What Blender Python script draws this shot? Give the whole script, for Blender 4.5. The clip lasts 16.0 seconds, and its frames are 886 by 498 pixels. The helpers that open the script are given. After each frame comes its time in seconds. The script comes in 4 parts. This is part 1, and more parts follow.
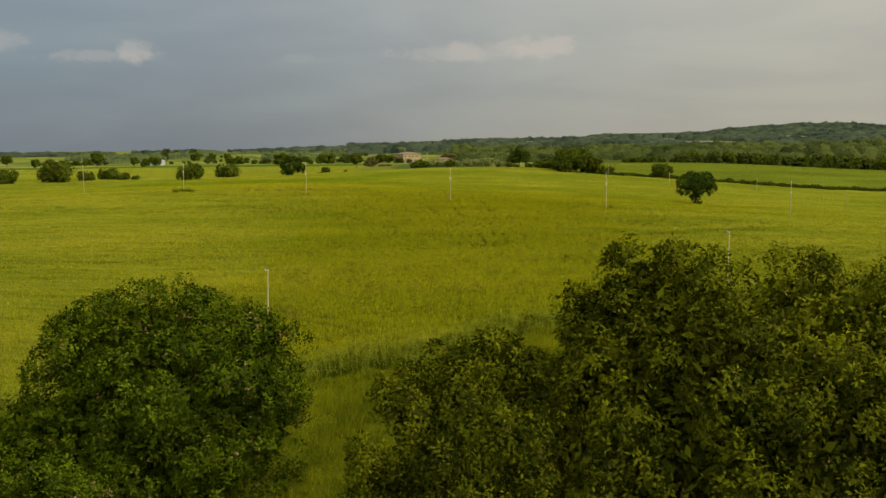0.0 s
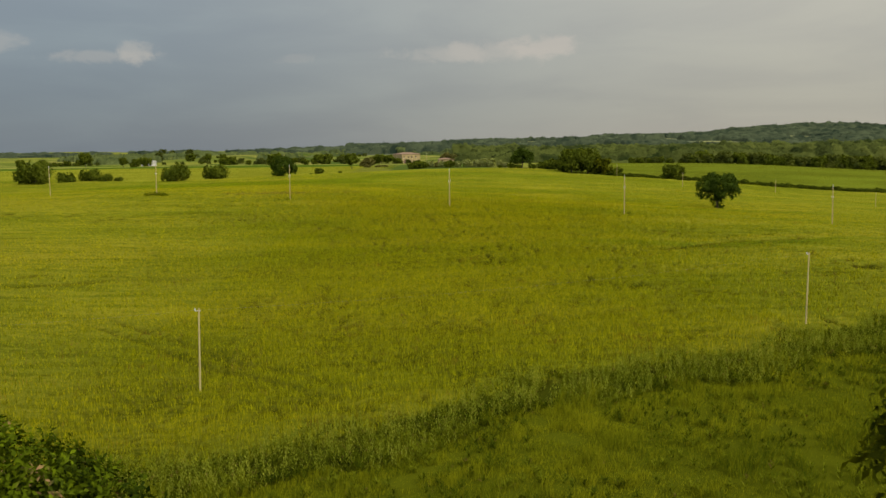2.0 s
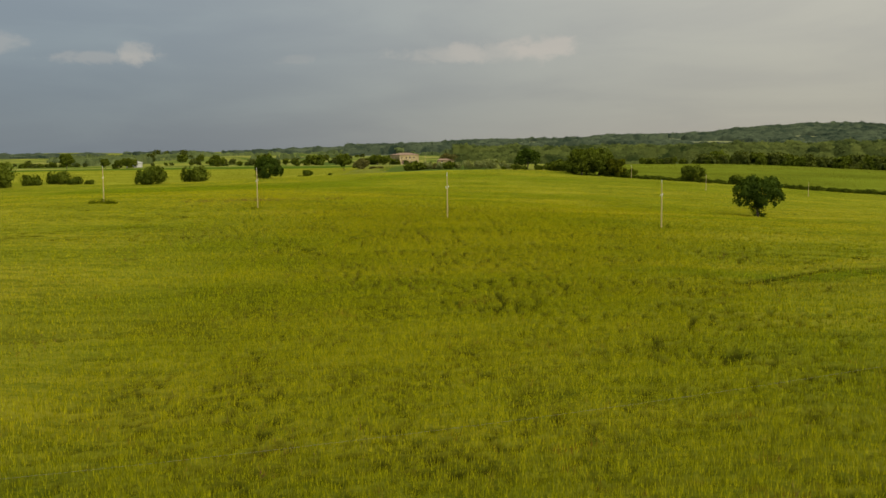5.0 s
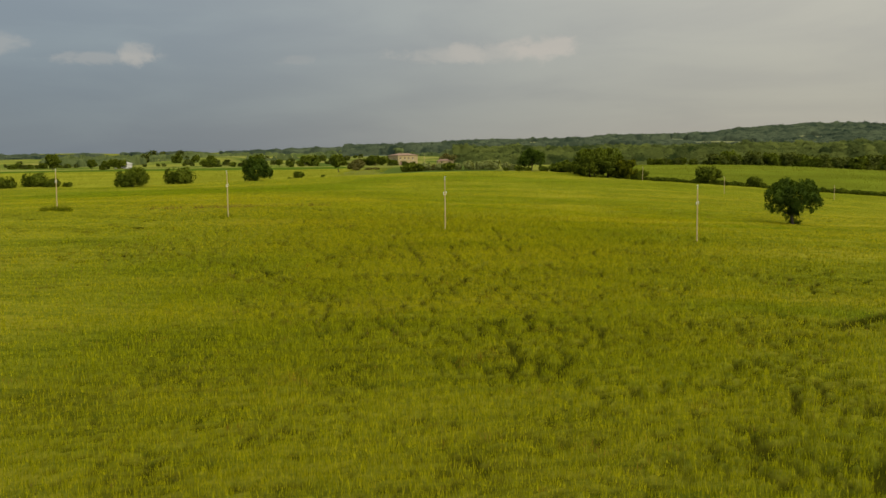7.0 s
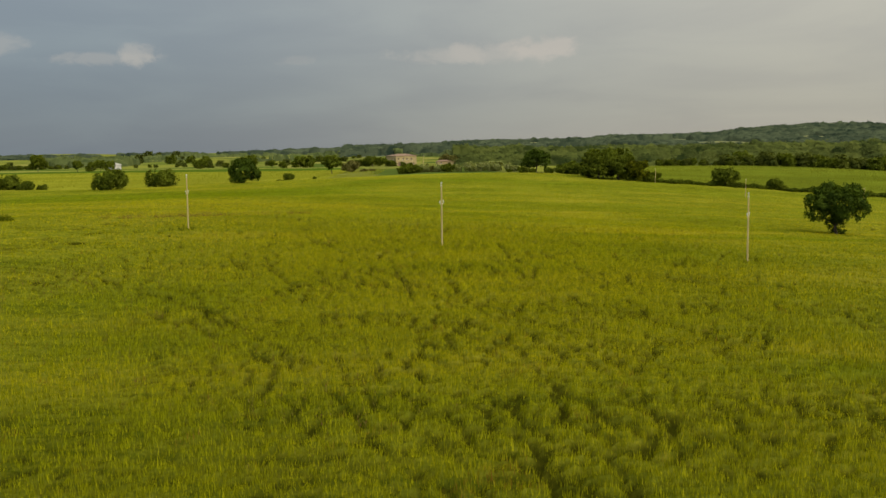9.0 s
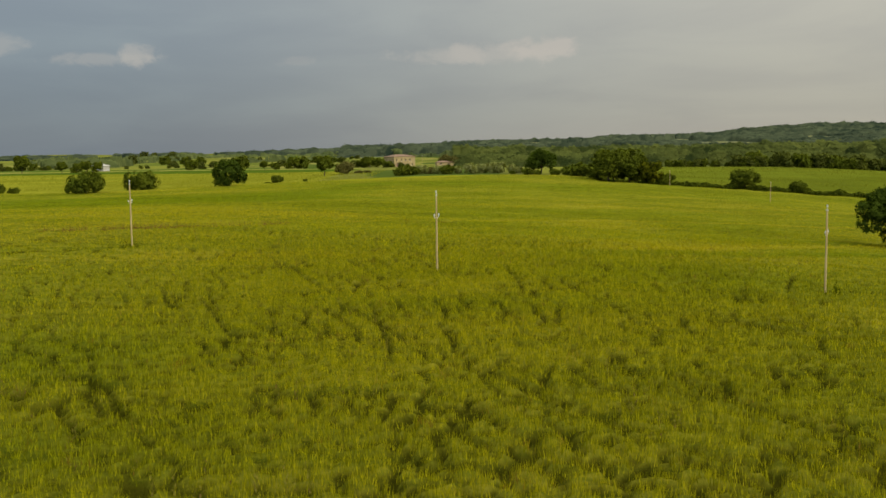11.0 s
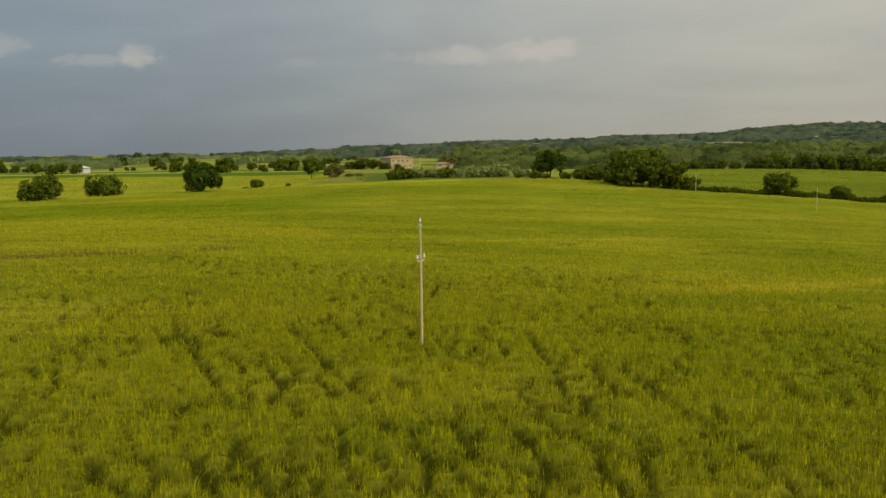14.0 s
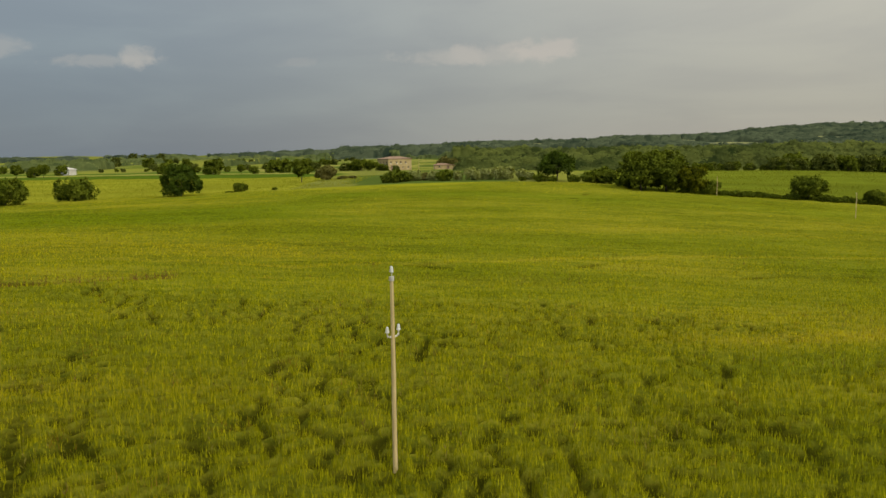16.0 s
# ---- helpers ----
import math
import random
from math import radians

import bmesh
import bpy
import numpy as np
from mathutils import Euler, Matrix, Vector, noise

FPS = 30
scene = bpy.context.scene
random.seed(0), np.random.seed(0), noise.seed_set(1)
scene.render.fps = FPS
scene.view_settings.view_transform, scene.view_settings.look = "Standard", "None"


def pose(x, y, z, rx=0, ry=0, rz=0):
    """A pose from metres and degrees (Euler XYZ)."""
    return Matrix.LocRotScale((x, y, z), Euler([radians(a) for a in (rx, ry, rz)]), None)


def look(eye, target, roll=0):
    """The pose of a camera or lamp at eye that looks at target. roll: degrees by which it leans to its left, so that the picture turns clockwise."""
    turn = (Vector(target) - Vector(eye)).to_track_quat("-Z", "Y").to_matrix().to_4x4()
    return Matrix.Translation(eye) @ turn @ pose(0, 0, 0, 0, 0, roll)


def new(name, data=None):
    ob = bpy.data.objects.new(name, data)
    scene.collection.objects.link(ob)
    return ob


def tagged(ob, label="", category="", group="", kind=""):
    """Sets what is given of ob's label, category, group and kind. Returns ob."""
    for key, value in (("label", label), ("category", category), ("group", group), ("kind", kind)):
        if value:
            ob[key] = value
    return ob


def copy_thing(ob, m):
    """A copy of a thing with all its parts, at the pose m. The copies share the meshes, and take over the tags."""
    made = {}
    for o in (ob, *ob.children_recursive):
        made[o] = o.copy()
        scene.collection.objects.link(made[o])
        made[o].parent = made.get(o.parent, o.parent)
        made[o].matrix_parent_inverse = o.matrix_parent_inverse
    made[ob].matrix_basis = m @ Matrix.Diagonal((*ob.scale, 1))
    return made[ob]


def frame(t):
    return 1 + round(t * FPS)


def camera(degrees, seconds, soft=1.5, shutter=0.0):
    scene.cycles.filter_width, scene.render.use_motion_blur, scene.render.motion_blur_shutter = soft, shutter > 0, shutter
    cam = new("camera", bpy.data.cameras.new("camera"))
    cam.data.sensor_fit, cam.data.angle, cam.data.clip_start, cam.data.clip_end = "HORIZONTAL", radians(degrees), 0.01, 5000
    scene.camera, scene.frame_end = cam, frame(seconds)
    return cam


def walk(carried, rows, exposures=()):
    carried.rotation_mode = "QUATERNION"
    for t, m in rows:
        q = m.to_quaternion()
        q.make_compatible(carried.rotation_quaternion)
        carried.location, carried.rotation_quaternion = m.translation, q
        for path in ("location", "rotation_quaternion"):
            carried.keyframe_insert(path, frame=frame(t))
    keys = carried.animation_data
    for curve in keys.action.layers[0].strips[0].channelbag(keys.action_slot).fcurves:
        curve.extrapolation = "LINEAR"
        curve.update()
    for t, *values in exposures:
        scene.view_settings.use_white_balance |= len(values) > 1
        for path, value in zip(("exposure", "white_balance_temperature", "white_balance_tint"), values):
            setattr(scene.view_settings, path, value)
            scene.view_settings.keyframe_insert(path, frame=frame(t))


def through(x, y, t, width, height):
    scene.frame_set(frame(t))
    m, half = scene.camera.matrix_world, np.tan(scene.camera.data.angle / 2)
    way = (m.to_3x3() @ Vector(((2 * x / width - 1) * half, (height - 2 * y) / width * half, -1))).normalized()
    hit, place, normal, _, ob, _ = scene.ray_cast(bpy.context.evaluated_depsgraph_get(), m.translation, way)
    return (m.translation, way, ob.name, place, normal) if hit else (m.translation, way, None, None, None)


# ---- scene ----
# ---- camera: a level, steady flight over the field ----
cam = camera(50.0, 16.0, shutter=0.1)


def flight(t):
    """Eye, yaw (to the left of +y), pitch and roll, in metres and degrees, of the flight at t seconds."""
    s = t / 16
    eye = (-0.25 * s * (1 - s), 206.65 * s - 0.63 * s * (s - 1), 14 + 0.17 * s - 2.26 * s * (1 - s))
    return eye, 1.246 + 0.161 * s, -5.929 + 0.199 * s, -0.922 - 0.247 * s


def flight_pose(t):
    eye, yaw, pitch, roll = flight(t)
    y, p = radians(yaw), radians(pitch)
    ahead = Vector((-math.sin(y) * math.cos(p), math.cos(y) * math.cos(p), math.sin(p)))
    return look(eye, Vector(eye) + ahead, roll)


walk(cam, [(0.5 * i, flight_pose(0.5 * i)) for i in range(33)])

# ---- sky and sun ----
SUN_AZ, SUN_EL = 135.0, 42.0          # degrees clockwise from +y, degrees above the horizon

world = bpy.data.worlds.new("overcast_sky")
scene.world = world
world.use_nodes = True


class Nodes:
    """Short hand for node trees."""

    def __init__(self, tree):
        self.tree = tree
        tree.nodes.clear()

    def add(self, kind, **values):
        node = self.tree.nodes.new(kind)
        for key, value in values.items():
            node.inputs[key].default_value = value
        return node

    def link(self, a, b):
        self.tree.links.new(a, b)

    def put(self, value, socket):
        if isinstance(value, bpy.types.NodeSocket):
            self.link(value, socket)
        else:
            socket.default_value = value

    def math(self, op, a, b=0.0, clamp=False):
        node = self.tree.nodes.new("ShaderNodeMath")
        node.operation, node.use_clamp = op, clamp
        self.put(a, node.inputs[0])
        self.put(b, node.inputs[1])
        return node.outputs[0]

    def span(self, value, a, b, lo=0.0, hi=1.0, smooth=True):
        node = self.tree.nodes.new("ShaderNodeMapRange")
        node.interpolation_type = "SMOOTHSTEP" if smooth else "LINEAR"
        self.put(value, node.inputs[0])
        for n, v in zip((1, 2, 3, 4), (a, b, lo, hi)):
            node.inputs[n].default_value = v
        return node.outputs[0]

    def mix(self, factor, a, b, blend="MIX"):
        node = self.tree.nodes.new("ShaderNodeMix")
        node.data_type, node.blend_type = "RGBA", blend
        self.put(factor, node.inputs[0])
        for v, s in ((a, node.inputs[6]), (b, node.inputs[7])):
            self.put((*v, 1.0) if isinstance(v, tuple) and len(v) == 3 else v, s)
        return node.outputs[2]

    def noise(self, where, scale, detail=4.0, rough=0.55, distortion=0.0):
        node = self.add("ShaderNodeTexNoise", Scale=scale, Detail=detail, Roughness=rough, Distortion=distortion)
        if where is not None:
            self.link(where, node.inputs["Vector"])
        return node.outputs["Fac"]

    def scaled(self, where, scale, shift=(0, 0, 0)):
        node = self.tree.nodes.new("ShaderNodeMapping")
        self.link(where, node.inputs["Vector"])
        node.inputs["Scale"].default_value = scale
        node.inputs["Location"].default_value = shift
        return node.outputs[0]


def build_sky():
    n = Nodes(world.node_tree)
    way = n.add("ShaderNodeTexCoord").outputs["Generated"]
    xyz = n.add("ShaderNodeSeparateXYZ")
    n.link(way, xyz.inputs[0])
    x, y, z = xyz.outputs
    # overcast: slate blue on one side, pale and warm towards the hidden sun, brighter overhead and behind
    side = n.span(x, -0.45, 0.45)
    low = n.mix(side, (0.165, 0.198, 0.232), (0.42, 0.40, 0.335))
    high = n.mix(side, (0.255, 0.300, 0.330), (0.50, 0.480, 0.41))
    cover = n.mix(n.span(z, 0.0, 0.17), low, high)
    drift = n.noise(n.scaled(way, (3.0, 3.0, 14.0)), 1.6, 5, 0.5, 0.4)
    cover = n.mix(1.0, cover, n.mix(n.span(drift, 0.3, 0.7), (0.92, 0.92, 0.94), (1.06, 1.06, 1.04)), "MULTIPLY")
    # pale band low over the hills
    band = n.math("MULTIPLY", n.span(z, 0.0, 0.04, 1.0, 0.0), n.span(x, -0.15, 0.3))
    cover = n.mix(n.math("MULTIPLY", band, 0.30), cover, (0.47, 0.42, 0.36))
    # a few small cumulus
    puff = n.noise(n.scaled(way, (1.0, 1.0, 1.7)), 33.0, 7, 0.60, 0.3)
    for cx, cz, wx, wz, lift in ((0.020, 0.099, 0.100, 0.011, 0.40), (0.008, 0.102, 0.022, 0.013, 0.40), (0.087, 0.105, 0.046, 0.016, 0.80),
                                 (-0.345, 0.097, 0.060, 0.008, 0.30), (-0.322, 0.101, 0.024, 0.012, 0.45),
                                 (-0.445, 0.107, 0.040, 0.013, 0.30), (-0.170, 0.096, 0.022, 0.006, 0.14)):
        dx = n.math("DIVIDE", n.math("SUBTRACT", x, cx), wx)
        dz = n.math("DIVIDE", n.math("SUBTRACT", z, cz), wz)
        far = n.math("SQRT", n.math("ADD", n.math("MULTIPLY", dx, dx), n.math("MULTIPLY", dz, dz)))
        inside = n.math("SUBTRACT", n.math("MULTIPLY", puff, 2.1), far)
        front = n.span(y, 0.3, 0.5)
        mask = n.math("MULTIPLY", n.math("MULTIPLY", n.span(inside, 0.0, 0.7), lift), front)
        cover = n.mix(mask, cover, (0.52, 0.475, 0.415))
    # the cloud thins overhead and towards the sun behind the flight
    a, e = radians(SUN_AZ), radians(SUN_EL)
    dot = n.tree.nodes.new("ShaderNodeVectorMath")
    dot.operation = "DOT_PRODUCT"
    n.link(way, dot.inputs[0])
    dot.inputs[1].default_value = (math.sin(a) * math.cos(e), math.cos(a) * math.cos(e), math.sin(e))
    glow = n.math("MULTIPLY", n.span(dot.outputs["Value"], 0.1, 1.0), n.span(y, 0.55, 0.1))
    bright = n.math("ADD", n.math("ADD", 1.0, n.math("MULTIPLY", n.span(z, 0.17, 0.75), 1.5)), n.math("MULTIPLY", glow, 3.0))
    tinted = n.mix(n.math("MULTIPLY", n.span(z, 0.17, 0.5), 0.6), cover, (0.42, 0.41, 0.38))
    scale = n.tree.nodes.new("ShaderNodeVectorMath")
    scale.operation = "SCALE"
    n.link(tinted, scale.inputs[0])
    n.link(bright, scale.inputs["Scale"])
    cover = scale.outputs[0]
    clear = n.tree.nodes.new("ShaderNodeTexSky")
    clear.sky_type, clear.sun_disc = "NISHITA", False
    clear.sun_elevation, clear.sun_rotation = radians(SUN_EL), radians(SUN_AZ)
    both = n.mix(0.08, cover, n.mix(1.0, clear.outputs[0], (0.1, 0.1, 0.1), "MULTIPLY"))
    ground = n.mix(n.span(z, -0.03, 0.0), (0.06, 0.07, 0.03), both)
    back = n.add("ShaderNodeBackground", Strength=1.0)
    n.link(ground, back.inputs[0])
    out = n.add("ShaderNodeOutputWorld")
    n.link(back.outputs[0], out.inputs[0])


build_sky()
sun = new("sun", bpy.data.lights.new("sun", "SUN"))
sun.data.energy, sun.data.angle, sun.data.color = 1.68, radians(12), (1.0, 0.86, 0.62)
_a, _e = radians(SUN_AZ), radians(SUN_EL)
sun.matrix_basis = look((math.sin(_a) * math.cos(_e) * 500, math.cos(_a) * math.cos(_e) * 500, math.sin(_e) * 500), (0, 0, 0))


# ---- materials ----
def surface(name, colours, scale=1.0, fine=8.0, rough=0.85, bump=0.0, metallic=0.0, stretch=(1, 1, 1), vary=0.15):
    """A matt material whose colour wanders between two tones at two scales."""
    m = bpy.data.materials.new(name)
    m.use_nodes = True
    n = Nodes(m.node_tree)
    where = n.scaled(n.add("ShaderNodeTexCoord").outputs["Object"], stretch)
    big, small = n.noise(where, scale, 4), n.noise(where, scale * fine, 5, 0.65)
    colour = n.mix(n.span(big, 0.3, 0.7), *colours)
    colour = n.mix(1.0, colour, n.mix(small, (1 - vary,) * 3, (1 + vary,) * 3), "MULTIPLY")
    p = n.add("ShaderNodeBsdfPrincipled", Roughness=rough, Metallic=metallic)
    n.link(colour, p.inputs["Base Color"])
    if bump:
        b = n.add("ShaderNodeBump", Strength=bump, Distance=0.05)
        n.link(small, b.inputs["Height"])
        n.link(b.outputs[0], p.inputs["Normal"])
    out = n.add("ShaderNodeOutputMaterial")
    n.link(p.outputs[0], out.inputs[0])
    return m


RIPE = ((0.62, 0.78, 0.6), (1.32, 1.20, 1.4))          # tint of green and of ripening crop


def leafy(name, dark, light, rare=None, scale=0.15, through=0.35, gloss=0.02, rare_at=0.68, patch=1.0, stretch=(1, 1, 1), single=1.0, curve=1.0, own="", ripe=False):
    """Leaves or blades: islands vary in tone, patches wander over the plant, light passes through."""
    m = bpy.data.materials.new(name)
    m.use_nodes = True
    n = Nodes(m.node_tree)
    geo = n.add("ShaderNodeNewGeometry")
    where = n.add("ShaderNodeTexCoord").outputs["Object"]
    big, mid = n.noise(n.scaled(where, stretch), scale, 4), n.noise(where, scale * 7, 4)
    each = geo.outputs["Random Per Island"]
    if own:
        kept = n.add("ShaderNodeAttribute")
        kept.attribute_name = own
        each = kept.outputs["Fac"]
    tone = n.math("ADD", n.math("MULTIPLY", n.span(big, 0.32, 0.68), 0.45 * patch),
                  n.math("MULTIPLY", n.mix(single, n.span(mid, 0.3, 0.7), each), 1 - 0.45 * patch))
    if curve != 1.0:
        tone = n.math("POWER", tone, curve)
    colour = n.mix(tone, dark, light)
    if ripe:
        zone = n.add("ShaderNodeAttribute")
        zone.attribute_name = "ripe"
        colour = n.mix(1.0, colour, n.mix(zone.outputs["Fac"], RIPE[0], RIPE[1]), "MULTIPLY")
    if rare:
        pick = n.math("MULTIPLY", n.span(mid, rare_at, rare_at + 0.1), n.span(geo.outputs["Random Per Island"], 0.35, 0.6))
        colour = n.mix(pick, colour, rare)
    d = n.add("ShaderNodeBsdfDiffuse")
    t = n.add("ShaderNodeBsdfTranslucent")
    g = n.add("ShaderNodeBsdfGlossy", Roughness=0.55)
    g.inputs["Color"].default_value = (0.5, 0.5, 0.45, 1)
    n.link(colour, d.inputs["Color"])
    n.link(n.mix(1.0, colour, (1.15, 1.1, 0.5), "MULTIPLY"), t.inputs["Color"])
    s1, s2 = n.add("ShaderNodeMixShader", Fac=through), n.add("ShaderNodeMixShader", Fac=gloss)
    for a, b in ((d, s1.inputs[1]), (t, s1.inputs[2]), (s1, s2.inputs[1]), (g, s2.inputs[2])):
        n.link(a.outputs[0], b)
    out = n.add("ShaderNodeOutputMaterial")
    n.link(s2.outputs[0], out.inputs[0])
    return m


CROP = leafy("barley_blades", (0.060, 0.074, 0.001), (0.220, 0.210, 0.003), (0.13, 0.075, 0.010), 0.035, 0.28, 0.002, rare_at=0.60, patch=0.40, stretch=(0.5, 1.5, 1), single=0.9, ripe=True)
EARS = leafy("barley_ears", (0.165, 0.166, 0.002), (0.362, 0.338, 0.006), (0.19, 0.11, 0.02), 0.05, 0.28, 0.002, rare_at=0.60, patch=0.35, stretch=(0.5, 1.5, 1), single=0.9, ripe=True)
FARCROP = leafy("far_crop_blades", (0.105, 0.120, 0.006), (0.190, 0.195, 0.014), None, 0.03, 0.30, 0.003, stretch=(0.4, 1.6, 1), single=0.3)
GREENCROP = leafy("green_crop_blades", (0.078, 0.098, 0.006), (0.165, 0.180, 0.014), None, 0.03, 0.30, 0.003, stretch=(0.3, 2.2, 1), single=0.3)
GRASS = leafy("meadow_blades", (0.034, 0.056, 0.002), (0.185, 0.186, 0.005), (0.16, 0.10, 0.03), 0.12, 0.30, 0.002)
WEED = leafy("weed_leaves", (0.016, 0.032, 0.001), (0.150, 0.170, 0.008), (0.12, 0.075, 0.025), 0.2, 0.3, 0.002, 0.60, curve=1.05)
SHOOT = leafy("weed_shoots", (0.085, 0.115, 0.006), (0.28, 0.30, 0.03), (0.20, 0.12, 0.04), 0.3, 0.3, 0.003, 0.60)
DOCK = leafy("dock_leaves", (0.085, 0.075, 0.010), (0.19, 0.17, 0.022), (0.14, 0.07, 0.03), 0.15, 0.3, 0.012, 0.55)
OAK = leafy("oak_leaves", (0.012, 0.026, 0.003), (0.070, 0.105, 0.009), None, 0.35, 0.25, 0.004, single=0.6)
ASH = leafy("ash_leaves", (0.006, 0.015, 0.001), (0.132, 0.180, 0.004), (0.25, 0.15, 0.07), 0.20, 0.22, 0.004, 0.60, patch=0.40, single=0.95, curve=1.5, own="tone")
ELM = leafy("elm_leaves", (0.008, 0.015, 0.001), (0.200, 0.212, 0.005), (0.20, 0.13, 0.05), 0.20, 0.22, 0.004, 0.64, patch=0.45, single=0.9, curve=1.7, own="tone")
PALE = leafy("pale_shrub_leaves", (0.15, 0.18, 0.035), (0.28, 0.30, 0.08), (0.34, 0.32, 0.2), 0.3, 0.3, 0.05, 0.6)
RUSSET = leafy("russet_leaves", (0.070, 0.072, 0.014), (0.165, 0.150, 0.038), None, 0.1, 0.25, 0.012)
VALLEY = leafy("valley_leaves", (0.010, 0.020, 0.006), (0.100, 0.118, 0.026), None, 0.012, 0.2, 0.003, patch=0.6, single=0.95, own="tone")
FARMTREES = leafy("farmland_tree_leaves", (0.040, 0.058, 0.020), (0.120, 0.145, 0.045), None, 0.010, 0.2, 0.003, patch=0.9, single=0.75, own="tone")
# bluish tone: the haze over the far hills is put into the leaf colour
HILLWOODS = leafy("hill_woodland", (0.010, 0.019, 0.014), (0.070, 0.086, 0.046), None, 0.007, 0.0, 0.0, patch=0.8, single=0.9, own="tone")
NEARWOODS = leafy("copse_leaves", (0.022, 0.038, 0.003), (0.140, 0.168, 0.014), None, 0.06, 0.2, 0.003, single=0.6)
LINETREES = leafy("tree_line_leaves", (0.022, 0.036, 0.007), (0.125, 0.142, 0.022), None, 0.06, 0.2, 0.003, single=0.6)
BARK = surface("bark", ((0.035, 0.027, 0.018), (0.07, 0.055, 0.038)), 2.0, 8, 0.95, 0.6, stretch=(1, 1, 0.25))
POLEWOOD = surface("weathered_pole_wood", ((0.33, 0.25, 0.11), (0.45, 0.35, 0.165)), 1.2, 9, 0.9, 0.3, stretch=(6, 6, 0.5))
CERAMIC = surface("white_glazed_ceramic", ((0.46, 0.46, 0.44), (0.58, 0.58, 0.55)), 3, 6, 0.25, vary=0.04)
IRON = surface("galvanised_iron", ((0.42, 0.40, 0.36), (0.55, 0.52, 0.46)), 5, 6, 0.55, metallic=0.6)
CABLE = surface("weathered_wire", ((0.11, 0.12, 0.07), (0.17, 0.17, 0.11)), 3, 6, 0.6)
PLASTER = surface("stone_and_plaster", ((0.245, 0.188, 0.084), (0.340, 0.272, 0.132)), 0.5, 9, 0.95, 0.4)
TILE = surface("clay_roof_tiles", ((0.15, 0.092, 0.052), (0.22, 0.142, 0.088)), 0.7, 9, 0.9, 0.5)
DEADWEED = leafy("withered_stalks", (0.07, 0.045, 0.012), (0.20, 0.115, 0.035), None, 0.3, 0.2, 0.003)
PHONEPOLE = surface("grey_pole_wood", ((0.34, 0.27, 0.115), (0.46, 0.37, 0.17)), 1.2, 9, 0.9, 0.3, stretch=(6, 6, 0.5))
PALEWALL = surface("weathered_pale_render", ((0.36, 0.35, 0.31), (0.46, 0.45, 0.41)), 0.5, 9, 0.9)
WHITEWALL = surface("white_render", ((0.70, 0.69, 0.66), (0.80, 0.79, 0.75)), 0.5, 9, 0.9)
DARKGLASS = surface("dark_window_glass", ((0.02, 0.022, 0.025), (0.035, 0.037, 0.04)), 2, 4, 0.15)
SHUTTER = surface("brown_shutter", ((0.10, 0.06, 0.04), (0.15, 0.09, 0.06)), 3, 6, 0.7)


# ---- terrain ----
def lattice(i, j, seed):
    h = (i * 374761393 + j * 668265263 + seed * 1442695041) & 0xFFFFFFFF
    h = ((h ^ (h >> 13)) * 1274126177) & 0xFFFFFFFF
    return ((h ^ (h >> 16)) & 0xFFFF) / 65535.0


def wander(x, y, size, seed):
    """Smooth value noise, 0 to 1, with features of about size metres."""
    x, y = np.asarray(x, float) / size, np.asarray(y, float) / size
    i, j = np.floor(x).astype(np.int64), np.floor(y).astype(np.int64)
    u, v = x - i, y - j
    u, v = u * u * (3 - 2 * u), v * v * (3 - 2 * v)
    a = lattice(i, j, seed) * (1 - u) + lattice(i + 1, j, seed) * u
    b = lattice(i, j + 1, seed) * (1 - u) + lattice(i + 1, j + 1, seed) * u
    return a * (1 - v) + b * v


def ramp(v, a, b):
    s = np.clip((np.asarray(v, float) - a) / (b - a), 0, 1)
    return s * s * (3 - 2 * s)


# low swells of the fields: x, y, spread, height
SWELLS = ((-80, 278, 60, 3.3), (-20, 186, 40, 0.1), (0, 255, 40, 1.6), (60, 201, 45, 2.2), (-60, 387, 60, 1.0), (10, 518, 60, 2.9),
          (90, 309, 50, -0.9), (210, 464, 60, -5.4), (180, 634, 60, 5.2), (300, 649, 80, 1.0), (-140, 510, 70, -2.0),
          (-60, 649, 90, 2.8), (60, 649, 70, 3.5), (-30, 77, 45, -0.5), (30, 77, 45, 1.5), (-200, 727, 120, 2.5), (-150, 201, 70, 1.6),
          (160, 340, 60, -2.6), (-25, 96, 17, -1.1))


def land(x, y):
    """Height of the bare ground."""
    x, y = np.asarray(x, float), np.asarray(y, float)
    xc = np.clip(x, -420, 420)
    near = -2.72 - 2.88 * xc / 200 + 2.36 * (np.clip(y, -300, 930) / 309 - 1.0) * 1.0 - 0.72 * (xc / 200) ** 2
    for a, b, s, h in SWELLS:
        near = near + h * np.exp(-((x - a) ** 2 + ((y - b) / 1.55) ** 2) / (2 * s * s))
    v, bearing = y / 1.55, 1.55 * x / np.maximum(y, 460)
    far = 3.0 + 7 * (wander(x, v, 260, 5) - 0.5)
    far = far + 8 * ramp(y, 900, 1900) * (1 - ramp(bearing, -0.1, 0.25))
    ridge = 16 + 51 * ramp(bearing, -0.35, 0.75) + 9 * np.exp(-((bearing - 0.56) / 0.10) ** 2) + 12 * (wander(x, v, 420, 8) - 0.5)
    far = far + ridge * ramp(y, 1700, 3850) * (1 - 0.5 * ramp(y, 4100, 5200))
    far = far + 20 * (wander(x, v, 190, 9) - 0.45) * ramp(y, 1500, 2600) * ramp(bearing, -0.2, 0.1)
    k = ramp(y, 730, 960)
    return near * (1 - k) + far * k - 0.75 * (1 - k)


def height(x, y):
    return float(land(x, y))


